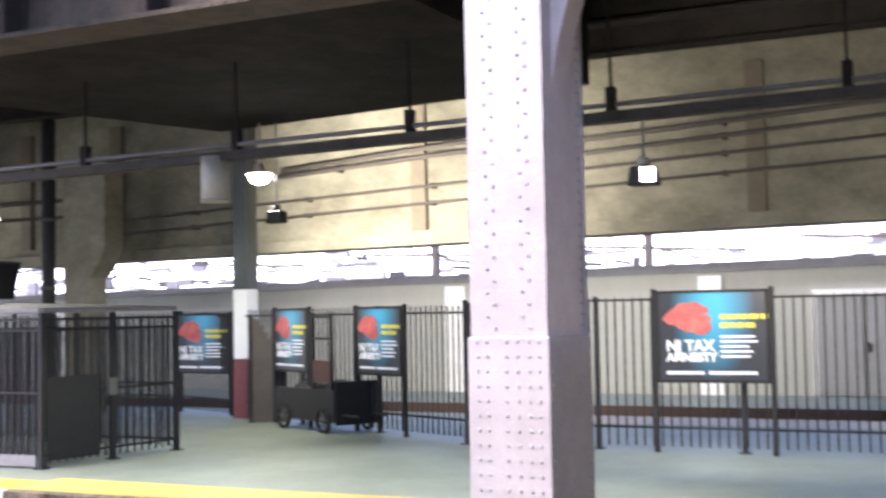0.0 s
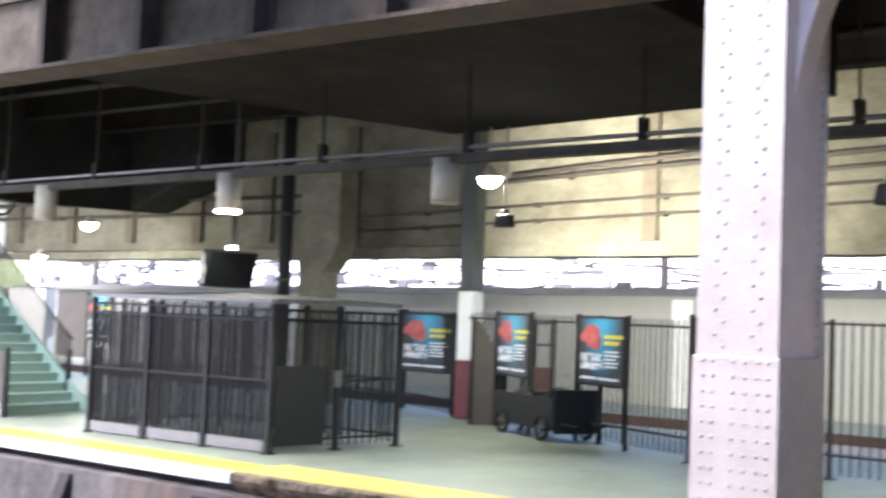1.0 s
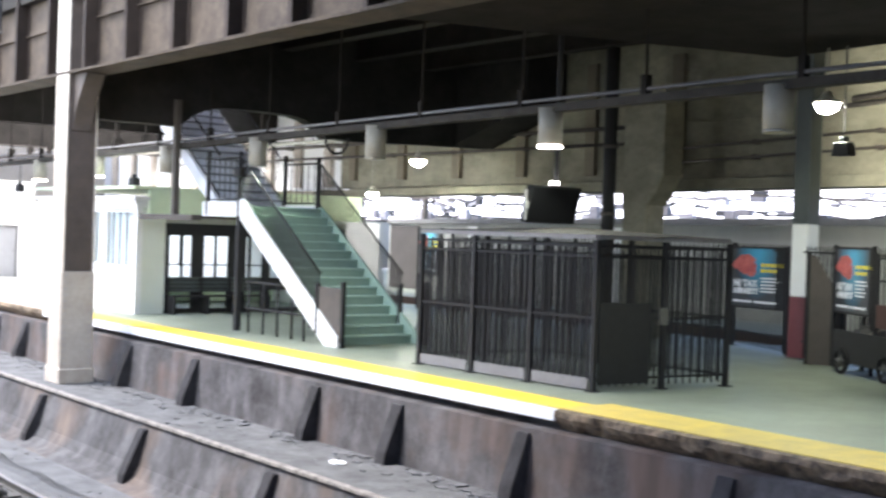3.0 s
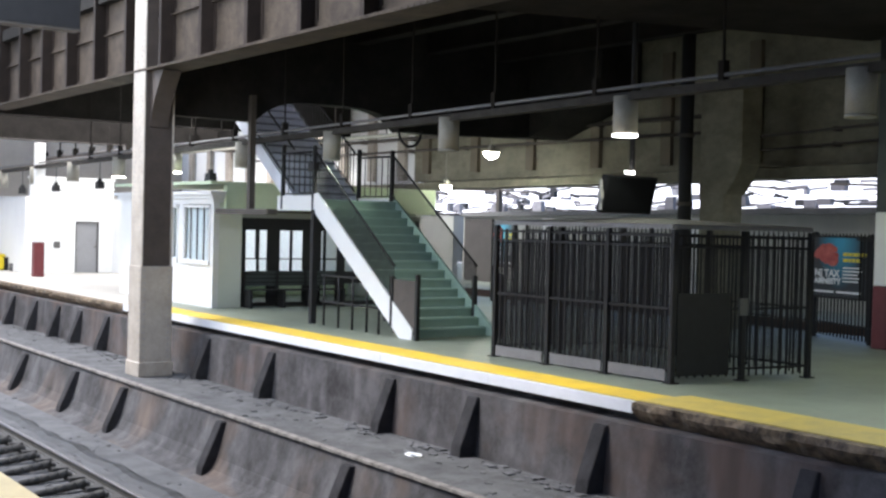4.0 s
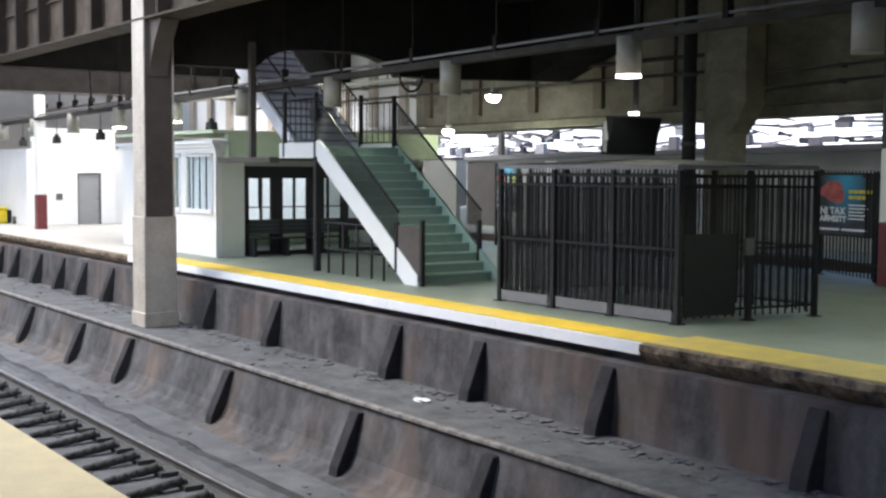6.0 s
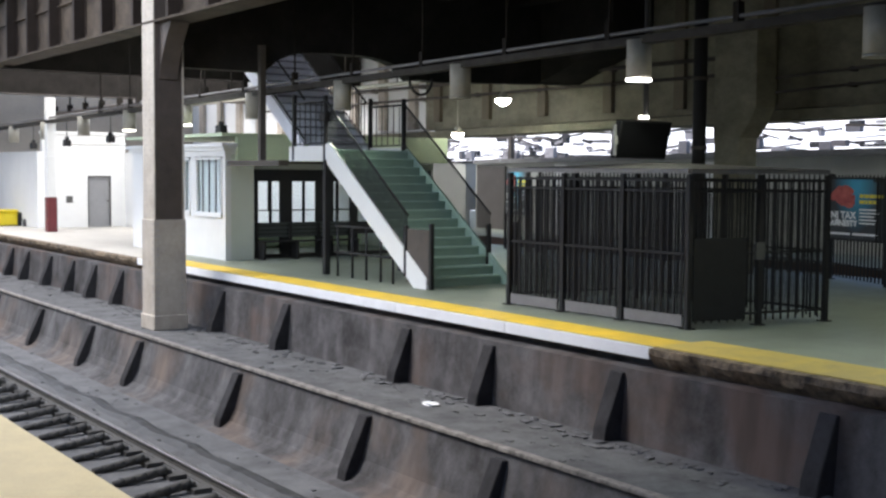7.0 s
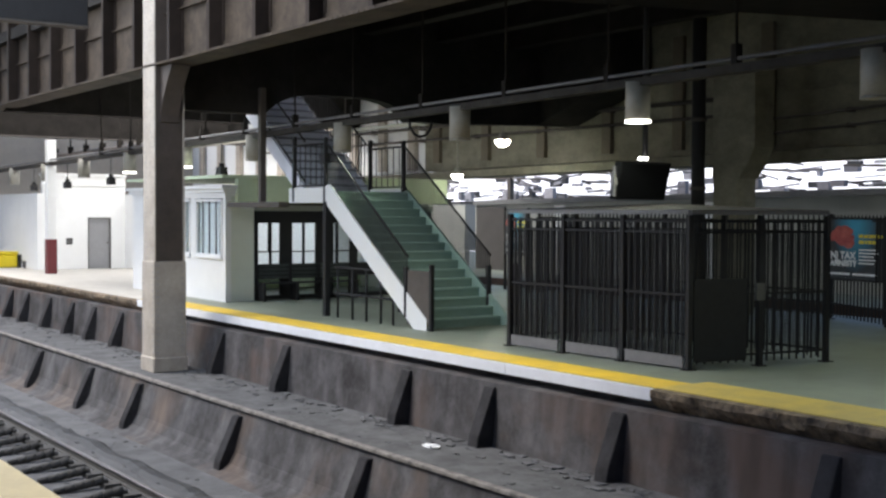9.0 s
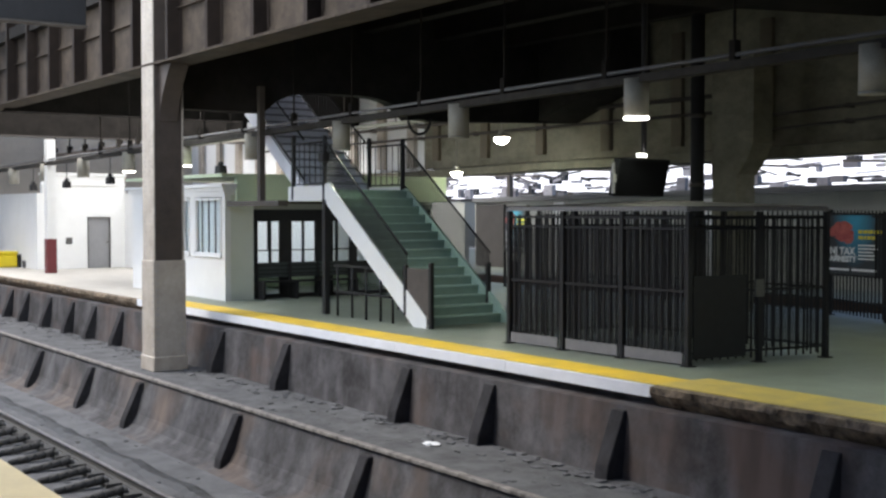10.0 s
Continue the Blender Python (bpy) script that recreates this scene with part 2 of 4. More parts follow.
structure("median_ledge", boxes((9.05, Y0, LEDGE_Z, 10.50, Y1, LEDGE_Z + 0.008)), M_LEDGE, "grey dusty ledge on top of the low wall", "ledge")
structure("median_nosing", boxes((8.93, Y0, LEDGE_Z - 0.03, 9.05, Y1, LEDGE_Z + 0.02)), M_NOSING,
          "pale chipped nosing along the low wall", "nosing", 0.008)
bm = bmesh.new()
prism(bm, [(10.52, LEDGE_Z + 0.004), (10.56, -0.85), (10.60, -0.28), (10.92, -0.26), (10.92, -0.122), (11.2, -0.122), (11.2, LEDGE_Z + 0.004)], "y", Y0, Y1)
structure("platform_wall", bm, M_WALL_GREY, "grimy grey concrete wall carrying the platform", "wall")

bm = bmesh.new()
box(bm, 10.80, Y0, -0.12, 22.1, Y1, 0)
structure("island_platform", bm, M_PLAT, "smooth grey-green concrete island platform floor", "platform")
structure("platform_strip", boxes((10.82, 11.0, 0.0, 11.45, 28.8, 0.010)), M_YELLOW, "bright yellow tactile strip along the platform edge", "tactile strip")
structure("platform_strip_worn", boxes((10.82, Y0, 0.0, 11.75, 10.99, 0.012)), M_WORN,
          "worn pale yellow tactile strip along the platform edge", "tactile strip")
# same concrete as the platform; daylight at the open end put into its colour
M_PALE = mat("daylit_concrete", (0.50, 0.47, 0.42), (0.36, 0.335, 0.30), 0.7, scale=1.2, fine=45, amount=0.7)
structure("platform_strip_far", boxes((10.82, 28.81, 0.0, 11.45, Y1, 0.012)), M_PALE, "platform edge strip, paled for the daylight on it", "tactile strip")
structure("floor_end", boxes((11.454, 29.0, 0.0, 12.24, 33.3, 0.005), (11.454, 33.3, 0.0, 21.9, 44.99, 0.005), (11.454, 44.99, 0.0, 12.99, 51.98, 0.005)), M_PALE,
          "concrete at the open end of the platform, paled for daylight", "floor")
fascia = structure("platform_fascia", boxes((10.74, 11.0, -0.14, 10.80, 28.8, -0.004)), M_WHITE_EDGE, "white painted fascia boards on the platform edge", "fascia")
for i in range(6):
    y = 11.0 + 17.8 / 6 * i
    part("board", boxes((10.715, y + 0.004, -0.15, 10.739, y + 17.8 / 6 - 0.004, 0.006)), M_WHITE_EDGE, fascia, bevel=0.003)

# one ceiling: light on the near end is put into its paler colour
structure("ceiling_near", boxes((9.5, Y0, 7.0, 26.0, 5.2, 7.3)), M_CEIL_PALE, "ceiling over the island platform, paled for the light on it", "ceiling")
# past x 22.5 it is unseen, added to shade the far wall
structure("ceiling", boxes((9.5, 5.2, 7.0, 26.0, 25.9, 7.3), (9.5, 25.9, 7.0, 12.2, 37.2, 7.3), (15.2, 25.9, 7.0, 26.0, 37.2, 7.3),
                           (12.2, 33.0, 7.0, 15.2, 37.2, 7.3)), M_CEIL, "dark ceiling over the island platform", "ceiling")
# unseen roof pieces, added only to block sky light over the track
structure("roof_shade", boxes((-3.0, 9.0, 7.4, 9.5, 14.5, 7.6), (-3.0, Y0, 7.4, 9.5, -0.5, 7.6)), M_CEIL_PALE, "unseen roof added to shade the track and near platform", "roof")
structure("platform_strip_rear", boxes((20.75, Y0, 0.0, 22.1, 8.6, 0.008)), mat("beige_strip", (0.56, 0.44, 0.33), (0.40, 0.31, 0.24), 0.6, scale=2, fine=50),
          "worn beige strip along the rear platform edge", "tactile strip")
structure("platform_wall_rear", boxes((21.9, Y0, -1.5, 22.05, Y1, -0.12)), M_WALL_GREY, "grimy concrete wall under the rear platform edge", "wall")
structure("far_track_bed", boxes((17.5, Y0, -2.0, 26.2, Y1, -1.5)), M_BED, "dusty track bed beyond the fence", "track bed")
structure("far_platform", boxes((24.55, Y0, -0.12, 40.0, Y1, 0.0), (24.8, Y0, -1.5, 40.0, Y1, -0.12)), M_PLAT, "far concrete platform beyond the fence", "platform")
# no beam here: the shade below the edge, added as a dark strip
structure("far_platform_edge", boxes((24.47, Y0, -0.36, 24.548, Y1, 0.004)), mat("edge_shade", (0.07, 0.04, 0.03), rough=0.8), "dark brown strip put in for the shade under the far platform's edge", "platform edge")
bm = bmesh.new()
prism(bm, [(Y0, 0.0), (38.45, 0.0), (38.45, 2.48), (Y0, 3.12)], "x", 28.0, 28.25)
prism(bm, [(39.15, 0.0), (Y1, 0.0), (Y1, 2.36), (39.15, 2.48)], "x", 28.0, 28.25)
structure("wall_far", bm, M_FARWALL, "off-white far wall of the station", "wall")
bm = bmesh.new()
prism(bm, [(Y0, 3.122), (38.45, 2.482), (38.45, 2.64), (Y0, 3.38)], "x", 27.86, 28.3)
structure("wall_coping", bm, mat("coping_grey", (0.20, 0.20, 0.20), (0.12, 0.12, 0.12), 0.7, scale=2), "grey coping along the far wall", "coping")
structure("wall_behind", boxes((-3.25, Y0, -2.6, -3.0, Y1, 7.3)), M_WHITE, "plain white wall behind the near platform", "wall")
structure("wall_south", boxes((-3.25, Y0 - 0.25, -2.6, 40.0, Y0, 7.3)), M_WHITE, "plain end wall of the station", "wall")


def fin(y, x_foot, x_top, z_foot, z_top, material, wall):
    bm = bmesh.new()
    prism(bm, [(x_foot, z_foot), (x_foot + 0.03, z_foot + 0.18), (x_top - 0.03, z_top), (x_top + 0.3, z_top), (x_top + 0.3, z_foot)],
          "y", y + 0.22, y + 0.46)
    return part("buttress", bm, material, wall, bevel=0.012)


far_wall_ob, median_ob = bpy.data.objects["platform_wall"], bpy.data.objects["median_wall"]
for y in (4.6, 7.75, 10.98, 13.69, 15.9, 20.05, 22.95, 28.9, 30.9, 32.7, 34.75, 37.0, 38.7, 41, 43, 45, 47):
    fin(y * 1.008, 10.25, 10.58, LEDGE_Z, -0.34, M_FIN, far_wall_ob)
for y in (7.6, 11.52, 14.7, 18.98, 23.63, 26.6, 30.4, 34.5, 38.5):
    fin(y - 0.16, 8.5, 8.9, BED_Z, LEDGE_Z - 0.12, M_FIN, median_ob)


# ---------------------------------------------------------------- steel columns and girder
def rivet(bm, at, normal, r=0.022):
    n = Vector(normal)
    tube(bm, Vector(at) - n * 0.004, Vector(at) + n * 0.012, r, 8, r * 0.55)


def steel_column(y, split, material, side, deep, label, half=0.32):
    col = thing("steel_column", (9.42 + deep, y, LEDGE_Z), label, "column", "riveted columns")
    top = 8.6 - LEDGE_Z
    s = split - LEDGE_Z
    part("flange", boxes((-deep, -half, 0, 0.03 - deep, half, top)), material, col)
    part("flange", boxes((deep - 0.03, -half, 0, deep, half, top)), material, col)
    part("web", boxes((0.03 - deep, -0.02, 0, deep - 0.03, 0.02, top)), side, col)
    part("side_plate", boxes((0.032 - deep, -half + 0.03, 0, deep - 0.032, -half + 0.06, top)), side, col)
    part("base_cladding", boxes((-deep - 0.025, -half - 0.025, 0.30, deep + 0.025, half + 0.025, s)), material, col, "wider riveted plates round the foot", 0.01)
    part("plinth", boxes((-deep - 0.05, -half - 0.06, 0, deep + 0.05, half + 0.06, 0.32)), material, col, "", 0.02)
    bm = bmesh.new()
    k = 0
    z = s + 0.08
    while z < top - 0.2:
        for u in (-0.20, 0.13):
            rivet(bm, (-deep, u + 0.07 * (k % 2), z), (-1, 0, 0))
        for u in (0.09 - deep, deep - 0.09) if deep > 0.4 else ():
            rivet(bm, (u, -half + 0.03, z), (0, -1, 0))
        z, k = z + 0.105, k + 1
    z = 0.42
    while z < s - 0.04:
        for u in (-0.29, -0.20, -0.09, 0.02, 0.20, 0.29) if deep > 0.4 else (-0.27, 0.27):
            rivet(bm, (-deep - 0.025, u, z), (-1, 0, 0))
        for u in (0.06 - deep, deep - 0.06):
            rivet(bm, (u, -half - 0.025, z), (0, -1, 0))
        z += 0.13
    part("rivets", bm, M_RIVET, col)
    bm = bmesh.new()
    reach = 0.28 if deep > 0.4 else 0.62
    pts = [(-0.27, 6.39), (-0.27, 5.25)]
    for i in range(9):
        u = i / 8
        pts.append((-0.33 - reach * u ** 1.6, 5.25 + 1.12 * u))
    pts.append((-0.33 - reach, 6.39))
    prism(bm, pts, "x", -0.2, 0.2)
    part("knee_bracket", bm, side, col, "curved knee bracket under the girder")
    return col


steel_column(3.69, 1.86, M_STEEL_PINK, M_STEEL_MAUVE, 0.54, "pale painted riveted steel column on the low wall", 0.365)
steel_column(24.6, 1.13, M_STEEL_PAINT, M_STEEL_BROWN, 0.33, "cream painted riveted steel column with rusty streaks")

GIRDER_Z = 5.2
girder = thing("plate_girder", (9.75, 0, GIRDER_Z), "deep riveted plate girder with rusty paint and ribs", "girder")
part("web_plate", boxes((-0.03, Y0, 0.05, 0.03, Y1, 3.4)), M_GIRDER, girder)
part("bottom_flange", boxes((-0.34, Y0, 0, 0.34, Y1, 0.05)), M_GIRDER, girder)
part("flange_angle", boxes((-0.16, Y0, 0.05, -0.03, Y1, 0.09), (-0.05, Y0, 0.09, -0.03, Y1, 0.22)), M_GIRDER, girder)
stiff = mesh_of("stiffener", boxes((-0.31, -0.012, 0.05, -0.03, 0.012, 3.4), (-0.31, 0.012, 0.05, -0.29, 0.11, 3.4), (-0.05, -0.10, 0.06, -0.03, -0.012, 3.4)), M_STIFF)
y = 17.6 - 1.98 * int((17.6 - Y0) / 1.98)
while y < Y1:
    ob = new("stiffener", stiff)
    ob.parent, ob.location = girder, (0, y, 0)
    y += 1.98
part("splice_angle", boxes((-0.11, Y0, 1.08, -0.03, Y1, 1.105), (-0.045, Y0, 1.105, -0.03, Y1, 1.22)), M_GIRDER, girder)
bm = bmesh.new()
y = Y0 + 0.2
while y < 60:
    rivet(bm, (-0.34, y, 0.025), (-1, 0, 0), 0.02)
    rivet(bm, (-0.10, y, 0.09), (0, 0, 1), 0.02)
    y += 0.16
part("rivets", bm, M_GIRDER, girder)

# low black slab over the near half of the platform
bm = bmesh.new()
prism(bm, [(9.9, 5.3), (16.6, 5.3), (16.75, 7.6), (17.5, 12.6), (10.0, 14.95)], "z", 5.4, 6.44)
structure("ceiling_slab", bm, mat("slab_dark", (0.026, 0.023, 0.021), (0.011, 0.010, 0.009), 0.95, scale=1.2, amount=0.9, spec=0.05), "black concrete slab under the ceiling", "ceiling")

# beams across the platform, carried by the girder
for y, z in ((37.1, 5.1),):
    b = thing("cross_beam", (0, y, 0), "dark steel beam across the platform", "beam", "cross beams")
    part("beam_web", boxes((9.8, -0.05, z + 0.05, 21.95, 0.05, 6.99)), M_DARK, b)
    part("beam_flange", boxes((9.8, -0.25, z, 21.95, 0.25, z + 0.05)), M_DARK, b)
low = thing("cross_beam", (0, 46.2, 0), "deep dark brown steel beam over the end of the platform", "beam", "cross beams")
part("beam_web", boxes((9.8, -0.05, 4.95, 21.95, 0.05, 6.89)), M_DARK, low)
part("beam_flange", boxes((9.8, -0.2, 4.9, 21.95, 0.2, 4.95)), M_STEEL_DARK, low)
bm = bmesh.new()
pts = [(10.1, 6.99), (10.1, 4.42), (12.3, 4.42)]
for i in range(13):
    u = i / 12
    pts.append((12.5 + 4.0 * u, 4.42 + 0.52 * (1 - (2 * u - 1) ** 4)))
pts += [(16.7, 4.45), (17.3, 4.42), (21.9, 4.56), (21.9, 6.99)]
prism(bm, pts, "y", -0.2, 0.2)
soffit = thing("arched_beam", (0, 25.6, 0), "dark beam with an arched gap over the stair", "beam")
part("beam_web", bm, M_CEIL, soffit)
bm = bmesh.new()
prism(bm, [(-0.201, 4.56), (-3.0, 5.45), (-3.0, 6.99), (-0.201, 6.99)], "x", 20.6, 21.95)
part("haunch", bm, M_CEIL, soffit, "sloping dark haunch at the end of the beam")
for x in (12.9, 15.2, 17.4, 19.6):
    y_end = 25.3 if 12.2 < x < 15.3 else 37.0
    j = tagged(new("ceiling_joist", mesh_of("ceiling_joist", boxes((x - 0.08, Y0, 6.5, x + 0.08, y_end, 6.99), (x - 0.18, Y0, 6.45, x + 0.18, y_end, 6.5)), M_DARK)),
               "dark steel joist under the ceiling", "joist", "ceiling joists", "structure")

# stained band over the far tracks
bm = bmesh.new()
prism(bm, [(Y0, 3.95), (33.0, 3.50), (33.0, 7.0), (Y0, 7.0)], "x", 22.0, 22.5)
prism(bm, [(Y0, 3.68), (52.0, 3.05), (52.0, 3.24), (Y0, 3.96)], "x", 21.7, 22.7)
band = structure("concrete_band", bm, M_BAND, "stained cream concrete beam wall over the far track", "beam wall")
# same band beyond the stair, its daylight put into a white colour
bm = bmesh.new()
prism(bm, [(33.0, 3.51), (52.0, 3.25), (52.0, 7.0), (33.0, 7.0)], "x", 22.0, 22.4)
pale = structure("upper_wall", bm, M_WHITE, "ribbed end of the band wall beyond the stair, whitened for daylight", "wall")
pale_rib = mesh_of("rib", boxes((-0.16, -0.2, 0, -0.001, 0.2, 3.2)), M_STEEL_PAINT)
for i in range(10):
    ob = new("rib", pale_rib)
    ob.parent, ob.location = pale, (22.0, 33.6 + 1.9 * i, 3.55)
for z_, d_ in ((4.42, 0.03), (4.95, 0.02), (5.6, 0.04)):
    part("ledge", boxes((22.0 - d_, Y0, z_, 21.999, 33.0, z_ + 0.05)), M_BAND, band)
rib = mesh_of("band_rib", boxes((-0.12, -0.17, 0, 0.0, 0.17, 2.8)), M_BAND_POST)
for y in (-1.0, 3.93, 10.84, 18.8, 21.6, 24.2, 26.95, 29.6, 32.2):
    ob = new("band_rib", rib)
    ob.parent, ob.location = band, (22.0, y, 3.76)


structure("stairwell_wall", boxes((15.2, 25.9, 7.302, 15.35, 33.0, 9.8), (12.05, 33.0, 7.302, 15.35, 33.15, 9.8)), M_STEEL_PAINT, "beige wall round the opening over the stair", "wall")


# ---------------------------------------------------------------- platform columns
def platform_column(x, y, h, upper, label):
    c = thing("platform_column", (x, y, 0), label, "column", "platform columns")
    part("foot", boxes((-h - 0.01, -h - 0.01, 0, h + 0.01, h + 0.01, 1.19)), M_RED, c, "oxblood painted foot", 0.02)
    part("shaft", boxes((-h, -h, 1.19, h, h, 2.6)), M_WHITE, c, "", 0.02)
    part("upper_shaft", boxes((-h + 0.01, -h + 0.01, 2.6, h - 0.01, h - 0.01, 6.99 if y < 37 else 4.6)), upper, c)
    return c


platform_column(20.15, 13.95, 0.185, M_TEAL, "white concrete column with an oxblood foot and dark top")
platform_column(12.65, 42.2, 0.16, M_WHITE, "slim white column with an oxblood painted foot")

# pilasters and a door on the far wall
far_wall = bpy.data.objects["wall_far"]
for y in (-3.0, 6.0, 12.6, 19.0, 26.0, 33.0):
    part("pilaster", boxes((27.9, y, 0, 27.998, y + 0.55, 2.86 - 0.0123 * y)), M_WHITE, far_wall)
part("wall_panel", boxes((27.93, 36.5, 0, 27.998, 38.29, 2.4)), mat("umber_panel", (0.07, 0.062, 0.058), (0.045, 0.04, 0.037), 0.6, scale=2), far_wall, "dull umber panel")
door = tagged(new("door_2"), "pale blue-grey double door in the far wall", "door", kind="structure")
part("leaf", boxes((27.94, 1.9, 0.02, 27.99, 2.85, 2.25)), M_GREYDOOR, door)
part("leaf", boxes((27.94, 2.9, 0.02, 27.99, 3.85, 2.25)), M_GREYDOOR, door)
part("door_frame", boxes((27.9, 3.87, 0, 27.998, 3.97, 2.4), (27.9, 1.78, 0, 27.998, 1.88, 2.4), (27.9, 1.88, 2.28, 27.998, 3.87, 2.4)), M_WHITE, door)
part("door_handle", boxes((27.88, 2.72, 1.0, 27.94, 2.8, 1.2)), M_BLACK, door)
# ---------------------------------------------------------------- fences
PICKETS = {}


def picket(height, width):
    key = (height, width)
    if key not in PICKETS:
        bm = bmesh.new()
        w = width / 2
        box(bm, -w, -w, 0.07, w, w, height - 0.05)
        tip = bm.verts.new((0, 0, height))
        bm.faces.ensure_lookup_table()
        top = bm.faces[1]
        vs = top.verts[:]
        bm.faces.remove(top)
        for i in range(4):
            bm.faces.new((vs[i], vs[(i + 1) % 4], tip))
        PICKETS[key] = mesh_of("picket", bm, M_BLACK)
    return PICKETS[key]


def fence_run(parent, p, q, height, posts, gap=0.13, rails=(0.3, 2.2), width=0.022, post=0.07, post_top=0.0):
    p, q = Vector((*p, 0)), Vector((*q, 0))
    n = int((q - p).length / gap)
    turn = math.degrees(math.atan2(q.y - p.y, q.x - p.x))
    for i in range(posts):
        k = p.lerp(q, i / max(posts - 1, 1))
        ob = part("post", boxes((-post / 2, -post / 2, 0, post / 2, post / 2, height + post_top)), M_BLACK, parent, bevel=0.006)
        ob.matrix_basis = pose(*k, 0, 0, turn)
        part("base_plate", boxes((-0.08, -0.08, 0.001, 0.08, 0.08, 0.015)), M_BLACK, ob)
    for r in rails:
        bm = bmesh.new()
        bar(bm, p + Vector((0, 0, r)), q + Vector((0, 0, r)), 0.035)
        part("rail", bm, M_BLACK, parent)
    me = picket(height, width)
    for i in range(1, n):
        ob = new("picket", me)
        ob.parent, ob.matrix_basis = parent, pose(*p.lerp(q, i / n), 0, 0, turn)


# ---------------------------------------------------------------- fenced cage
CAGE_H = 2.19
M_KICK = mat("kick_grey", (0.22, 0.21, 0.21), (0.14, 0.13, 0.13), 0.5, scale=4)
A, B, C, D = (12.26, 15.86), (12.45, 12.03), (14.92, 11.64), (14.75, 15.5)
cage = thing("picket_cage", (0, 0, 0), "black steel picket cage with a flat lid, standing on the platform", "cage")
for p, q, posts, gap in ((A, B, 4, 0.125), (B, C, 3, 0.135), (C, D, 3, 0.16), (D, A, 3, 0.16)):
    fence_run(cage, p, q, CAGE_H - 0.06, posts, gap, (0.18, 1.05, 1.93, 2.08), 0.022, 0.08, 0.04)


def sheet(p, q, z0, z1, inset, thick):
    """An upright sheet between two ground points, set in by some centimetres."""
    p, q = Vector((*p, 0)), Vector((*q, 0))
    side = (q - p).normalized().cross(Vector((0, 0, 1))) * -inset
    bm = bmesh.new()
    bar(bm, p + side + Vector((0, 0, (z0 + z1) / 2)), q + side + Vector((0, 0, (z0 + z1) / 2)), thick, z1 - z0)
    return bm


def along(p, q, u):
    return (p[0] + (q[0] - p[0]) * u, p[1] + (q[1] - p[1]) * u)


# fine wire mesh behind the pickets
for p, q, wire in ((A, B, 0.010), (B, C, 0.004), (C, D, 0.004), (D, A, 0.005)):
    fine = bmesh.new()
    P, Q = Vector((*p, 0)), Vector((*q, 0))
    inward = (Q - P).normalized().cross(Vector((0, 0, 1))) * -0.035
    n = int((Q - P).length / 0.03)
    for i in range(1, n):
        k = P.lerp(Q, i / n) + inward
        bar(fine, k + Vector((0, 0, 0.2)), k + Vector((0, 0, 1.93)), wire)
    for i in range(40):
        up = Vector((0, 0, 0.22 + 0.0435 * i))
        bar(fine, P + inward + up, Q + inward + up, 0.005)
    tagged(part("mesh_infill", fine, M_BLACK, cage, "fine wire mesh behind the pickets"), kind="stuff")
for u in (0.0, 0.34, 0.67):
    part("kick_plate", sheet(along(A, B, u + 0.02), along(A, B, u + 0.31), 0.03, 0.19, -0.035, 0.012), M_KICK, cage, "grey kick plate")
part("gate_panel", sheet(along(B, C, 0.03), along(B, C, 0.40), 0.1, 1.27, -0.01, 0.02), M_BLACK, cage, "solid black lower gate panel")
part("lock_box", sheet(along(B, C, 0.46), along(B, C, 0.52), 0.95, 1.2, -0.03, 0.05), M_PIPE, cage)
bm = bmesh.new()
for p, q in ((A, B), (B, C), (C, D), (D, A)):
    bar(bm, (*p, CAGE_H + 0.02), (*q, CAGE_H + 0.02), 0.09, 0.06)
part("top_rim", bm, M_KICK, cage, "dusty grey top rim")
bm = bmesh.new()
mid = bm.verts.new((13.7, 13.7, CAGE_H + 0.16))
ring = [bm.verts.new((*p, CAGE_H + 0.055)) for p in (A, B, C, D)]
low = [bm.verts.new((*p, CAGE_H + 0.045)) for p in (A, B, C, D)]
for i in range(4):
    bm.faces.new((ring[i], ring[(i + 1) % 4], mid))
    bm.faces.new((ring[i], low[i], low[(i + 1) % 4], ring[(i + 1) % 4]))
bm.faces.new(low)
part("lid", bm, mat("lid_dark", (0.05, 0.045, 0.042), (0.03, 0.027, 0.025), 0.8, scale=2), cage, "dark sheet lid, slightly peaked")

# ---------------------------------------------------------------- screen over the cage, hung from the trunking
screen = thing("hanging_screen", (13.38, 14.0, 2.40), "black two-sided information screen hung on a dark pole", "screen")
bm = bmesh.new()
prism(bm, [(0.0, 0), (0.13, 0.02), (0.0, 0.60), (-0.15, 0.58)], "x", -0.54, 0.54)
part("case", bm, mat("screen_case", (0.008, 0.008, 0.009), rough=0.6, spec=0.1), screen, "", 0.015)
bm = bmesh.new()
prism(bm, [(-0.017, 0.04), (-0.012, 0.04), (-0.145, 0.545), (-0.150, 0.545)], "x", -0.50, 0.50)
part("display", bm, mat("screen_face", (0.006, 0.006, 0.007), rough=0.5, spec=0.04), screen, "dark display")
part("side_bracket", boxes((-0.60, -0.06, 0.22, -0.53, 0.02, 0.34), (-0.57, -0.03, 0.05, -0.54, 0.02, 0.52)), M_KICK, screen, "pale side bracket")
bm = bmesh.new()
tube(bm, (0.08, -0.02, 0.58), (0.08, -0.02, 4.58), 0.045)
part("pole", bm, M_BLACK, screen)
for x in (-0.09, 0.02):
    part("beacon", boxes((x, -0.10, 0.62, x + 0.05, -0.04, 0.67)), M_GLOW_SOFT, screen, "small lit beacon")
part("beacon_bar", boxes((-0.10, -0.09, 0.60, 0.09, -0.03, 0.62)), M_BLACK, screen)

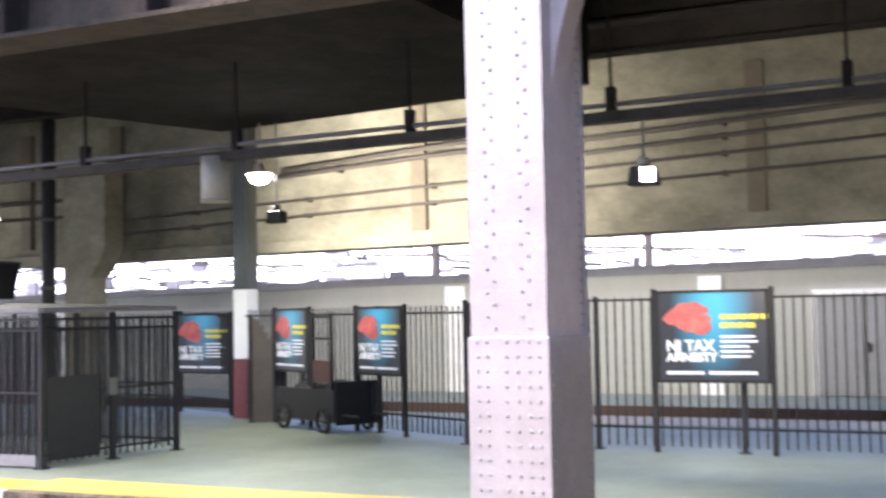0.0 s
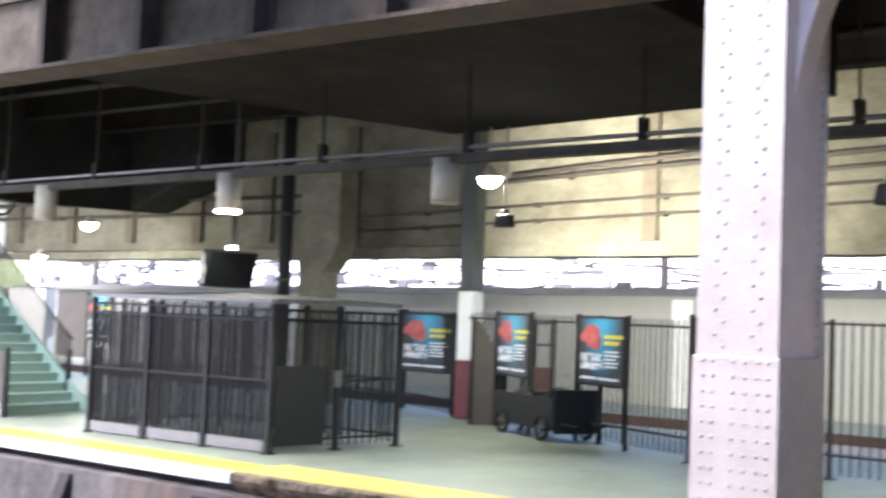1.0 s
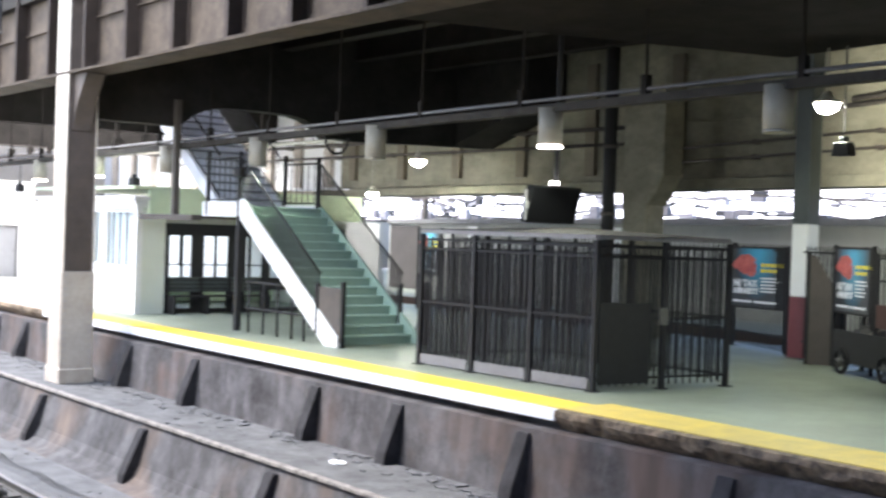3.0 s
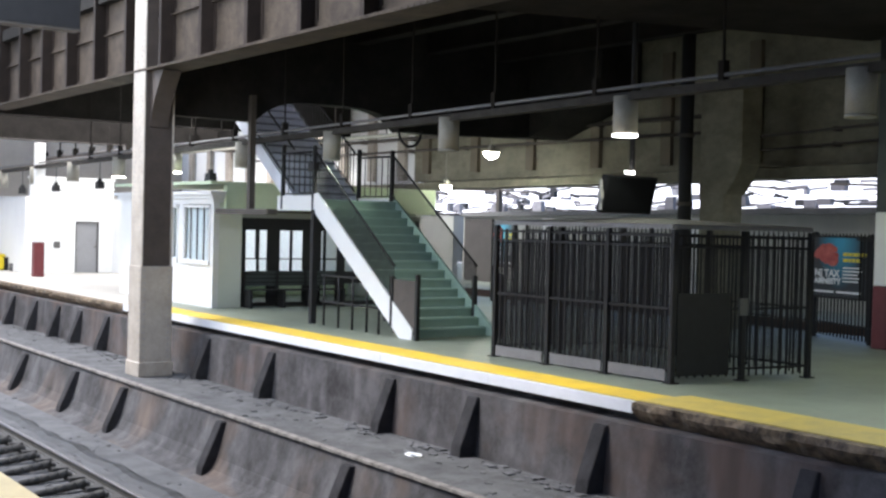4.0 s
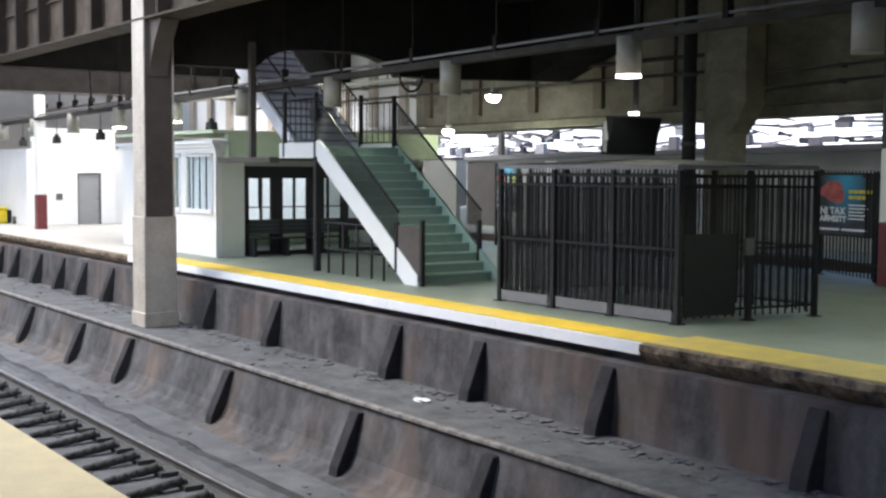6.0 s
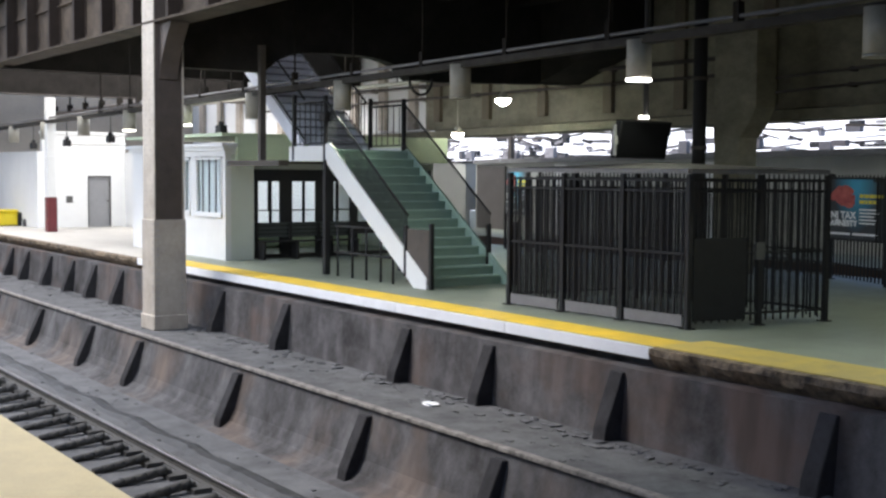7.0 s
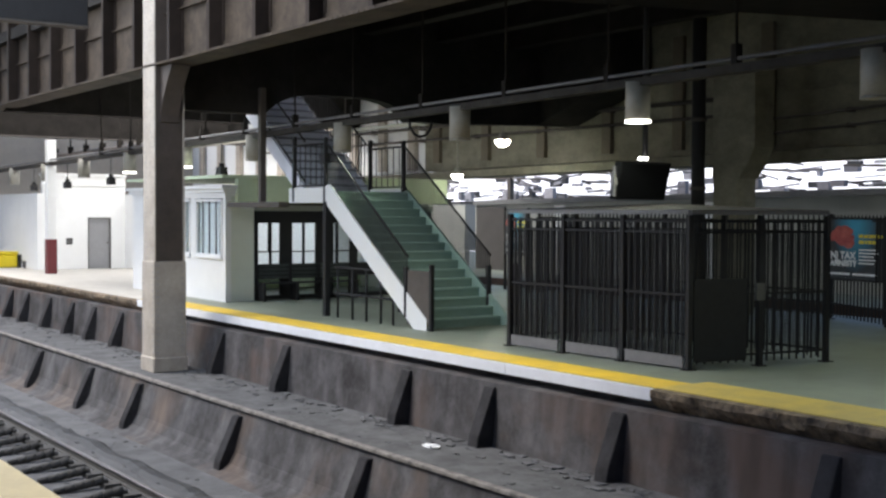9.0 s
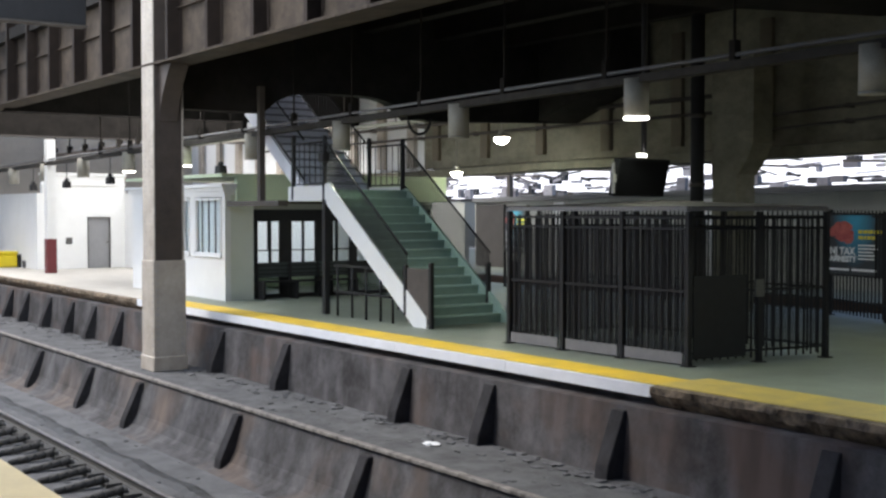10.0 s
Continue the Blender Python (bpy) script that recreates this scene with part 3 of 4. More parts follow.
# ---------------------------------------------------------------- stair
stair = thing("stair", (0, 0, 0), "straight steel stair with green treads, white stringers and black rails", "stair")
SX0, SX1 = 12.45, 14.45
N1, N2 = 15, 21
RISE1, RISE2 = 2.62 / N1, 0.186
tread1 = mesh_of("tread", boxes((SX0 + 0.06, 0, -0.045, SX1 - 0.06, 0.28, 0)), M_STAIR, 0.008)
riser1 = mesh_of("riser", boxes((SX0 + 0.06, 0.02, -RISE1, SX1 - 0.06, 0.035, -0.045)), mat("riser_green", (0.28, 0.38, 0.33), (0.21, 0.29, 0.25), rough=0.6))
SX2 = SX0 + 0.36
# dark treads paint in the shadow lines under the nosings
tread2 = mesh_of("tread", boxes((SX2 + 0.06, -0.03, -0.045, SX1 - 0.06, 0.29, 0)), mat("nosing_shadow", (0.26, 0.27, 0.31), (0.16, 0.17, 0.20), 0.6, scale=4), 0.008)
# pale risers carry the upper flight's daylight in their colour
riser2 = mesh_of("riser", boxes((SX2 + 0.06, 0.02, -RISE2, SX1 - 0.06, 0.035, -0.045)), mat("riser_daylit", (0.80, 0.82, 0.90), (0.68, 0.70, 0.78), rough=0.5))
for n, rise, tm, rm, y0, z0, run in ((N1, RISE1, tread1, riser1, 18.9, 0, 3.6), (N2, RISE2, tread2, riser2, 23.95, 2.62, 5.5)):
    for i in range(n):
        for nm, me in (("tread", tm), ("riser", rm)):
            ob = new(nm, me)
            ob.parent, ob.location = stair, (0, y0 + run * i / n, z0 + rise * (i + 1))
part("landing", boxes((SX0 + 0.062, 22.5, 2.44, SX1 - 0.062, 23.95, 2.62)), M_STAIR, stair)
for x in (SX0, SX1 - 0.06):
    bm = bmesh.new()
    lip = 0.0 if x == SX0 else -0.10
    prism(bm, [(18.62, 0), (19.05, 0), (22.5, 2.40), (22.5, 2.72 + lip), (22.3, 2.76 + lip), (18.62, 0.20 + lip)], "x", x, x + 0.06)
    # right stringer is pale too; its shade is put into the green
    part("stringer", bm, M_WHITE if x == SX0 else M_STAIR, stair, "white painted stringer" if x == SX0 else "pale stringer coloured green for the shade on it")
    part("landing_edge", boxes((x, 22.5, 2.38, x + 0.06, 24.1, 2.70)), M_WHITE, stair)
    bm = bmesh.new()
    prism(bm, [(24.1, 2.40), (29.5, 6.22), (29.5, 6.62), (24.1, 2.78)], "x", max(x, SX2), max(x, SX2) + 0.06)
    part("stringer", bm, M_STAIR_PALE, stair, "white painted stringer")


def sloped_rail(x, y0, z0, y1, z1, pickets, top=1.0):
    bm = bmesh.new()
    tube(bm, (x, y0, z0 + top), (x, y1, z1 + top), 0.022)
    part("handrail", bm, M_BLACK, stair, "round black handrail")
    bm = bmesh.new()
    bar(bm, (x, y0, z0 + 0.12), (x, y1, z1 + 0.12), 0.03)
    part("bottom_rail", bm, M_BLACK, stair)
    for i in range(pickets):
        u = (i + 0.5) / pickets
        y, z = y0 + (y1 - y0) * u, z0 + (z1 - z0) * u
        part("baluster", boxes((x - 0.008, y - 0.008, z + 0.12, x + 0.008, y + 0.008, z + top)), M_BLACK, stair)


for x in (SX0 + 0.03, SX1 - 0.03):
    sloped_rail(x, 19.3, 0.35, 22.5, 2.66, 48)
    sloped_rail(x, 22.55, 2.62, 24.0, 2.62, 6)
    sloped_rail(max(x, SX2 + 0.03), 24.1, 2.75, 29.4, 6.5, 40 if x > SX0 + 1 else 0)
    for y, z0, z1 in ((18.5, 0, 1.22), (19.35, 0.2, 1.15), (22.5, 2.4, 3.75), (23.9, 2.4, 3.82)):
        part("newel_post", boxes((x - 0.04, y - 0.04, z0, x + 0.04, y + 0.04, z1)), M_BLACK, stair, "", 0.006)
    if x < SX0 + 1:
        part("foot_screen", boxes((x - 0.01, 18.54, 0.08, x + 0.01, 19.31, 1.1)), M_STEEL_DARK, stair, "dark screen at the foot of the rail")
for x, y in ((SX0 + 0.03, 22.45), (SX1 - 0.1, 22.45)):
    part("support_post", boxes((x - 0.06, y - 0.06, 0, x + 0.06, y + 0.06, 2.4)), M_BLACK, stair, "black steel post under the landing")
part("landing_beam", boxes((12.20, 24.1, 2.28, 12.44, 26.8, 2.40)), M_STEEL_DARK, stair, "dark beam carried out from the landing")
part("support_post", boxes((12.30, 25.2, 2.40, 12.44, 25.34, 5.0)), M_STEEL_DARK, stair, "dark post beside the upper flight")
cam_box = thing("security_camera", (12.40, 22.38, 3.2), "small dark camera fixed to the stair post", "camera")
part("housing", boxes((-0.10, -0.14, 0, 0.06, 0.10, 0.2)), M_BLACK, cam_box, "", 0.02)
part("bracket", boxes((0.04, 0.02, 0.05, 0.09, 0.09, 0.15)), M_BLACK, cam_box)

barrier = thing("stair_barrier", (0, 0, 0), "low black tube barrier under the stair", "barrier")
for y in (22.0, 21.4, 20.85, 20.3, 19.85):
    bm = bmesh.new()
    tube(bm, (12.5, y, 0), (12.5, y, 1.05 if y > 20 else 0.7), 0.025)
    part("upright", bm, M_BLACK, barrier)
for z in (0.5, 1.04):
    bm = bmesh.new()
    tube(bm, (12.5, 22.1, z), (12.5, 20.2 if z > 0.6 else 19.8, z), 0.025)
    part("rail", bm, M_BLACK, barrier)

# ---------------------------------------------------------------- building on the platform
hut = thing("platform_building", (0, 0, 0), "white platform building with barred windows and a dark glazed waiting front", "building")
for r in ((12.25, 27.0, 0, 12.40, 27.16, 2.55), (12.25, 28.84, 0, 12.40, 29.1, 2.55), (12.25, 27.16, 0, 12.40, 28.84, 1.06),
          (12.25, 29.6, 0, 12.40, 33.2, 2.55), (12.25, 29.1, 0, 12.40, 29.6, 1.06), (12.25, 29.1, 2.5, 12.40, 29.6, 2.55), (12.25, 27.16, 2.5, 12.40, 28.84, 2.55)):
    part("wall", boxes(r), M_WHITE, hut)
part("wall", boxes((12.40, 27.0, 0, 13.0, 27.15, 2.55)), mat("end_wall_paint", (0.70, 0.73, 0.65), (0.60, 0.63, 0.55), 0.6, scale=1.5), hut, "pale green end wall")
part("wall", boxes((18.4, 27.4, 0, 18.5, 33.2, 2.55)), M_WHITE, hut)
for z, o in ((2.55, 0.03), (2.64, 0.09), (2.73, 0.16)):
    part("cornice", boxes((12.25 - o, 27.0 - o, z, 12.5, 33.2 + o, z + 0.085)), M_WHITE, hut, "stepped white cornice")
part("gable_board", boxes((12.5, 26.84, 2.4, 18.6, 26.99, 2.98)), M_GREENISH, hut, "pale green fascia board")
part("roof", boxes((12.1, 26.84, 2.985, 18.6, 33.3, 3.06)), M_GREENISH, hut)
part("floor_slab", boxes((12.42, 27.42, 0.002, 18.38, 33.1, 0.02)), M_PLAT, hut)


def window(y0, y1, z0, z1, bars):
    w = part("window", boxes((12.24, y0, z0, 12.30, y0 + 0.06, z1), (12.24, y1 - 0.06, z0, 12.30, y1, z1),
                             (12.24, y0, z0, 12.30, y1, z0 + 0.06), (12.24, y0, z1 - 0.06, 12.30, y1, z1)), M_WHITE, hut, "white framed barred window")
    g = part("glass", boxes((12.335, y0, z0, 12.345, y1, z1)), M_GLASS, w)
    g.visible_shadow = False
    for i in range(bars):
        y = y0 + (y1 - y0) * (i + 1) / (bars + 1)
        part("bar", boxes((12.26, y - 0.02, z0, 12.29, y + 0.02, z1)), M_BLACK if i == 1 else M_PIPE, w)
    # white slats added to stand in for the bright reflection in the glass
    for i in range(5):
        y = y0 + (y1 - y0) * i / 5
        part("glare_slat", boxes((12.36, y + 0.015, z0, 12.37, y + (y1 - y0) / 5 - 0.015, z1)), M_WHITE, w)
    part("sill", boxes((12.19, y0 - 0.05, z0 - 0.05, 12.30, y1 + 0.05, z0)), M_WHITE, w)


window(27.2, 28.8, 1.08, 2.48, 3)
window(29.12, 29.58, 1.08, 2.48, 0)

front = part("glazed_front", boxes((13.0, 27.28, 2.04, 18.4, 27.4, 2.2)), M_BLACK, hut, "black framed glazed waiting-room front")
for r in ((13.0, 27.3, 0.1, 13.26, 27.4, 2.04), (13.88, 27.3, 0.1, 14.2, 27.4, 2.04), (14.89, 27.3, 0.1, 15.38, 27.4, 2.04), (15.9, 27.3, 0.1, 16.1, 27.4, 2.04),
          (13.26, 27.305, 0.55, 18.4, 27.38, 0.87), (13.0, 27.3, 0.0, 18.4, 27.38, 0.1), (13.26, 27.305, 1.9, 18.4, 27.38, 2.04)):
    part("frame_bar", boxes(r), M_BLACK, front)
for x in (13.56, 14.54):
    part("mullion", boxes((x - 0.015, 27.31, 1.2, x + 0.015, 27.37, 1.9)), M_BLACK, front)
part("transom", boxes((13.26, 27.31, 1.17, 18.4, 27.37, 1.2)), M_BLACK, front)
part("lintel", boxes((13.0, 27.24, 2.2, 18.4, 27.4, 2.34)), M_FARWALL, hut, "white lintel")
for x0, x1 in ((13.26, 13.88), (14.2, 14.89), (15.38, 15.9), (16.1, 18.4)):
    g = part("pane", boxes((x0, 27.34, 0.87, x1, 27.345, 1.9)), M_GLASS, front)
    g.visible_shadow = False
    g = part("pane", boxes((x0, 27.34, 0.1, x1, 27.345, 0.55)), M_GLASS, front)
    g.visible_shadow = False
# rear windows of the waiting room, through which daylight shows
rear = part("rear_wall", boxes((12.42, 31.0, 0.02, 18.38, 31.1, 0.70)), M_GREENISH, hut)
for r in ((12.42, 31.0, 2.1, 18.38, 31.1, 2.55), (12.42, 31.0, 0.70, 14.4, 31.1, 2.1)):
    part("wall_piece", boxes(r), M_STEEL_DARK, rear)
for x in (15.45, 16.5, 17.6):
    part("mullion", boxes((x - 0.03, 31.0, 0.70, x + 0.03, 31.08, 2.1)), M_BLACK, rear)

bench_in = thing("slatted_bench", (14.45, 27.05, 0), "black slatted steel bench against the waiting-room front", "bench", "benches")
for z in (0.52, 0.62, 0.72, 0.82):
    part("back_slat", boxes((-1.35, 0.10, z, 1.35, 0.13, z + 0.07)), M_TEAL, bench_in)
for y in (-0.35, -0.22, -0.09):
    part("seat_slat", boxes((-1.35, y, 0.42, 1.35, y + 0.1, 0.45)), M_BLACK, bench_in)
for x in (-1.3, -0.4, 0.4, 1.3):
    part("leg", boxes((x - 0.03, -0.35, 0, x + 0.03, 0.0, 0.42), (x - 0.03, 0.06, 0, x + 0.03, 0.10, 0.88)), M_BLACK, bench_in)

# ---------------------------------------------------------------- white end block
# the run to x 30 is added, standing for daylight behind the hut windows
north = structure("wall_north", boxes((13.2, 45.0, 0, 14.86, 45.25, 3.45), (15.74, 45.0, 0, 16.3, 45.25, 3.45), (14.86, 45.0, 1.92, 15.74, 45.25, 3.45),
                                      (16.3, 43.6, 0, 16.5, 45.0, 2.8), (16.3, 45.0, 0, 30.0, 45.25, 2.8), (13.0, 45.0, 0, 13.2, 52.0, 2.8)), M_WHITE, "bright white end wall with a door", "wall")
part("coping", boxes((13.15, 44.94, 3.45, 16.35, 45.3, 3.55), (13.15, 44.96, 3.1, 16.32, 45.0, 3.16)), M_WHITE, north)
door = tagged(new("door_1"), "plain grey metal door in the white wall", "door", kind="structure")
part("leaf", boxes((14.90, 45.06, 0.01, 15.70, 45.11, 1.88)), M_GREYDOOR, door)
part("door_frame", boxes((14.86, 44.98, 0, 14.90, 45.12, 1.92), (15.70, 44.98, 0, 15.74, 45.12, 1.92), (14.90, 44.98, 1.88, 15.70, 45.12, 1.92)), M_PIPE, door)
part("door_handle", boxes((15.60, 45.0, 0.95, 15.66, 45.06, 1.0)), M_PIPE, door)
sign = thing("wall_plate", (14.17, 44.98, 0.92), "small grey plate on the white wall", "plate")
part("face", boxes((-0.12, 0, 0, 0.12, 0.02, 0.24)), M_PIPE, sign)
structure("wall_end", boxes((9.0, 52.0, 0, 30.0, 52.25, 6.9)), mat("cream_wall", (0.52, 0.46, 0.39), (0.38, 0.33, 0.28), scale=0.7, amount=0.8), "cream end wall of the platform", "wall")
bin_ = thing("grit_bin", (12.3, 47.4, 0), "bright yellow plastic grit bin with a black end", "bin")
part("tub", boxes((-0.65, -0.35, 0.02, 0.55, 0.35, 0.5)), mat("bin_yellow", (0.75, 0.60, 0.02), (0.6, 0.45, 0.02), 0.4), bin_, "", 0.04)
part("lid", boxes((-0.68, -0.38, 0.5, 0.58, 0.38, 0.62)), mat("lid_yellow", (0.72, 0.57, 0.02), (0.6, 0.45, 0.02), 0.4), bin_, "", 0.04)
part("end_panel", boxes((0.56, -0.33, 0.0, 0.75, 0.33, 0.5)), M_BLACK, bin_, "black end panel", 0.03)
pail = thing("small_pail", (13.05, 46.6, 0), "small grey pail by the white wall", "pail")
bm = bmesh.new()
tube(bm, (0, 0, 0), (0, 0, 0.28), 0.13, 12, 0.16)
part("body", bm, M_PIPE, pail)
panel = thing("notice_board", (12.35, 51.9, 1.2), "pale grey notice board on the cream wall", "notice board")
part("board", boxes((-0.5, 0, 0, 0.4, 0.05, 1.2)), M_PIPE, panel)
part("board_frame", boxes((-0.55, -0.02, -0.05, -0.5, 0.05, 1.25), (0.4, -0.02, -0.05, 0.45, 0.05, 1.25)), M_LAMPBODY, panel)

# ---------------------------------------------------------------- fence with posters along the far edge
fence = thing("picket_fence", (0, 0, 0), "black steel picket fence along the far platform edge", "fence")
fence_run(fence, (16.87, -5.4), (16.92, 7.55), 2.26, 7, 0.135, (0.34, 2.2), 0.024)
fence_run(fence, (17.2, 7.6), (21.1, 16.35), 2.2, 5, 0.135, (0.34, 2.06), 0.024)
fence_run(fence, (21.1, 16.4), (21.1, 26.0), 2.2, 5, 0.135, (0.34, 2.06), 0.024)

M_POSTER = bpy.data.materials.new("poster_print")
M_POSTER.use_nodes = True
pn, pl = M_POSTER.node_tree.nodes, M_POSTER.node_tree.links
ptc = pn.new("ShaderNodeTexCoord")
pmap = pn.new("ShaderNodeMapping")
pmap.inputs["Location"].default_value, pmap.inputs["Scale"].default_value = (-0.02, 0, -1.72), (1.45, 0.01, 0.82)
pgr = pn.new("ShaderNodeTexGradient")
pgr.gradient_type = 'SPHERICAL'
prm = pn.new("ShaderNodeValToRGB")
prm.color_ramp.elements[0].position, prm.color_ramp.elements[0].color = 0.12, (0.03, 0.034, 0.042, 1)
prm.color_ramp.elements[1].position, prm.color_ramp.elements[1].color = 0.85, (0.05, 0.37, 0.60, 1)
pl.new(ptc.outputs["Object"], pmap.inputs[0])
pl.new(pmap.outputs[0], pgr.inputs[0])
pl.new(pgr.outputs[0], prm.inputs[0])
pl.new(prm.outputs[0], pn["Principled BSDF"].inputs["Base Color"])
pn["Principled BSDF"].inputs["Roughness"].default_value = 0.35
M_BOW = mat("bow_red", (0.62, 0.15, 0.13), (0.36, 0.05, 0.05), 0.5, scale=9, amount=0.9)
M_INK_WHITE = mat("ink_white", (0.85, 0.86, 0.88), (0.8, 0.8, 0.82), 0.5)
M_INK_YELLOW = mat("ink_yellow", (0.80, 0.66, 0.05), (0.7, 0.55, 0.05), 0.5)


def words(text, at, size, parent):
    c = bpy.data.curves.new("lettering", 'FONT')
    c.body, c.size, c.extrude, c.offset = text, size, 0.001, 0.008
    c.materials.append(M_INK_WHITE)
    ob = new("lettering", c)
    ob.parent, ob.matrix_basis = parent, pose(*at, 90, 0, 0)
    return ob


def poster(x, y, a, size=1.0, z0=1.0):
    b = thing("poster_board", pose(x, y, 0, 0, 0, -(90 + a)), "black framed poster board with a red bow on blue and black", "poster", "tax posters")
    w = 0.8 * size
    h = 1.32 * size
    f = part("frame", boxes((-w, -0.05, z0, -w + 0.04, 0.03, z0 + h), (w - 0.04, -0.05, z0, w, 0.03, z0 + h), (-w, -0.05, z0, w, 0.03, z0 + 0.04),
                            (-w, -0.05, z0 + h - 0.04, w, 0.03, z0 + h), (-w, 0.0, z0, w, 0.03, z0 + h)), M_BLACK, b)
    sheet_ob = part("print", boxes((-w + 0.04, -0.03, z0 + 0.04, w - 0.04, 0.0, z0 + h - 0.04)), M_POSTER, b, "blue and black poster print")
    for sx in (-w - 0.04, w + 0.04):
        part("leg", boxes((sx - 0.035, -0.035, 0, sx + 0.035, 0.035, z0 + h + 0.03)), M_BLACK, b, "", 0.006)
    bm = bmesh.new()
    rng = random.Random(3)
    for i in range(30):
        r = rng.uniform(0.03, 0.25) * size
        th = rng.uniform(0, 6.283)
        u, v = -0.31 * size + r * 1.05 * math.cos(th), z0 + 0.92 * size + 0.85 * r * math.sin(th)
        k = rng.uniform(0.07, 0.11) * size
        q = [(u + k * 1.3 * math.cos(e) * (1 if j % 2 else 0.75), v + k * 0.8 * math.sin(e)) for j, e in enumerate([n * 0.628 for n in range(10)])]
        prism(bm, q, "y", -0.034 - 0.0006 * i, -0.029)
    part("bow", bm, M_BOW, sheet_ob, "printed red ribbon bow")
    words("NJ TAX", (-0.66 * size, -0.034, z0 + 0.46 * size), 0.21 * size, sheet_ob)
    words("AMNESTY", (-0.66 * size, -0.034, z0 + 0.31 * size), 0.165 * size, sheet_ob)
    rng = random.Random(5)
    for v, n in ((0.90, 5), (0.78, 4)):
        u = 0.12
        for i in range(n):
            d = rng.uniform(0.06, 0.14)
            part("text_bar", boxes((u * size, -0.034, z0 + v * size, (u + d) * size, -0.029, z0 + (v + 0.07) * size)), M_INK_YELLOW, sheet_ob)
            u += d + 0.02
    rows = [(0.12, v, rng.uniform(0.5, 0.66), v + 0.03) for v in (0.64, 0.57, 0.50, 0.43, 0.36)]
    for u0, v0, u1, v1 in rows + [(-0.66, 0.12, -0.12, 0.165), (-0.05, 0.12, 0.62, 0.165)]:
        part("text_bar", boxes((u0 * size, -0.034, z0 + v0 * size, u1 * size, -0.029, z0 + v1 * size)), M_INK_WHITE, sheet_ob)
    return b


poster(16.76, 3.62, 0)
poster(17.95, 9.65, 28, 0.9)
poster(18.95, 12.08, 32, 0.9)
poster(20.5, 15.3, 7, 0.96, 0.86)
poster(20.9, 26.75, 15, 0.98)

# ---------------------------------------------------------------- baggage cart
cart = thing("baggage_cart", pose(18.5, 11.1, 0, 0, 0, 62), "old dark steel baggage cart with a loaded deck", "cart")
part("deck", boxes((-1.05, -0.42, 0.46, 1.05, 0.42, 0.54)), M_BLACK, cart, "", 0.01)
rng = random.Random(8)
for x, d in ((-0.55, 0.36), (0.05, 0.28), (0.5, 0.33)):
    bm = bmesh.new()
    bmesh.ops.create_icosphere(bm, subdivisions=2, radius=0.34)
    for v in bm.verts:
        v.co = Vector((x + v.co.x * rng.uniform(0.9, 1.15), v.co.y * 1.05, 0.54 + max(0, v.co.z + 0.1) * d * 2.4))
    part("bundle", bm, M_STEEL_DARK if d < 0.3 else M_BLACK, cart, "dark wrapped bundle on the deck")
part("side_board", boxes((-1.05, 0.40, 0.2, 1.05, 0.44, 0.75)), M_BLACK, cart)
part("end_board", boxes((-1.08, -0.42, 0.15, -1.04, 0.42, 0.9)), M_BLACK, cart, "black end board")
for sy in (-0.28, 0.28):
    part("rack_post", boxes((-0.75, sy - 0.03, 0.54, -0.69, sy + 0.03, 2.1)), M_BLACK, cart)
    part("draw_bar", boxes((-1.6, sy - 0.02, 0.3, -1.04, sy + 0.02, 0.34)), M_BLACK, cart)
part("rack_post", boxes((-0.1, 0.25, 0.54, -0.04, 0.31, 2.1)), M_BLACK, cart)
for z in (1.62, 2.0):
    part("rack_bar", boxes((-0.75, 0.26, z, -0.04, 0.30, z + 0.04)), M_BLACK, cart)
part("rack_panel", boxes((-0.75, 0.26, 0.86, -0.04, 0.30, 1.25)), mat("brown_panel", (0.07, 0.03, 0.025), rough=0.7), cart, "dull red-brown rack panel")
for wx in (-0.7, 0.7):
    for sy in (-0.46, 0.46):
        bm = bmesh.new()
        rings = []
        for i in range(20):
            e0 = i * 0.31416
            c_, s_ = math.cos(e0), math.sin(e0)
            rings.append([bm.verts.new((wx + r_ * c_, sy + d_, 0.235 + r_ * s_)) for r_, d_ in ((0.185, -0.025), (0.235, -0.025), (0.235, 0.025), (0.185, 0.025))])
        for i in range(20):
            for k in range(4):
                bm.faces.new((rings[i][k], rings[i][(k + 1) % 4], rings[(i + 1) % 20][(k + 1) % 4], rings[(i + 1) % 20][k]))
        bmesh.ops.recalc_face_normals(bm, faces=bm.faces)
        w = part("wheel", bm, M_BLACK, cart)
        bm = bmesh.new()
        for i in range(6):
            e = i * 1.0472
            bar(bm, (wx, sy, 0.235), (wx + 0.2 * math.cos(e), sy, 0.235 + 0.2 * math.sin(e)), 0.022)
        tube(bm, (wx, sy - 0.04, 0.235), (wx, sy + 0.04, 0.235), 0.045)
        part("spokes", bm, M_PIPE, w)
wing = thing("screen_panel", pose(19.3, 12.97, 0, 0, 0, -60), "dark sheet screen with a sloping top beside the column", "screen panel")
bm = bmesh.new()
prism(bm, [(-0.2, 0), (0.45, 0), (0.45, 1.3), (0.2, 1.5), (-0.1, 2.0), (-0.2, 2.02)], "y", -0.015, 0.015)
part("sheet", bm, M_STEEL_DARK, wing)
part("post", boxes((-0.26, -0.03, 0, -0.20, 0.03, 2.05)), M_BLACK, wing)

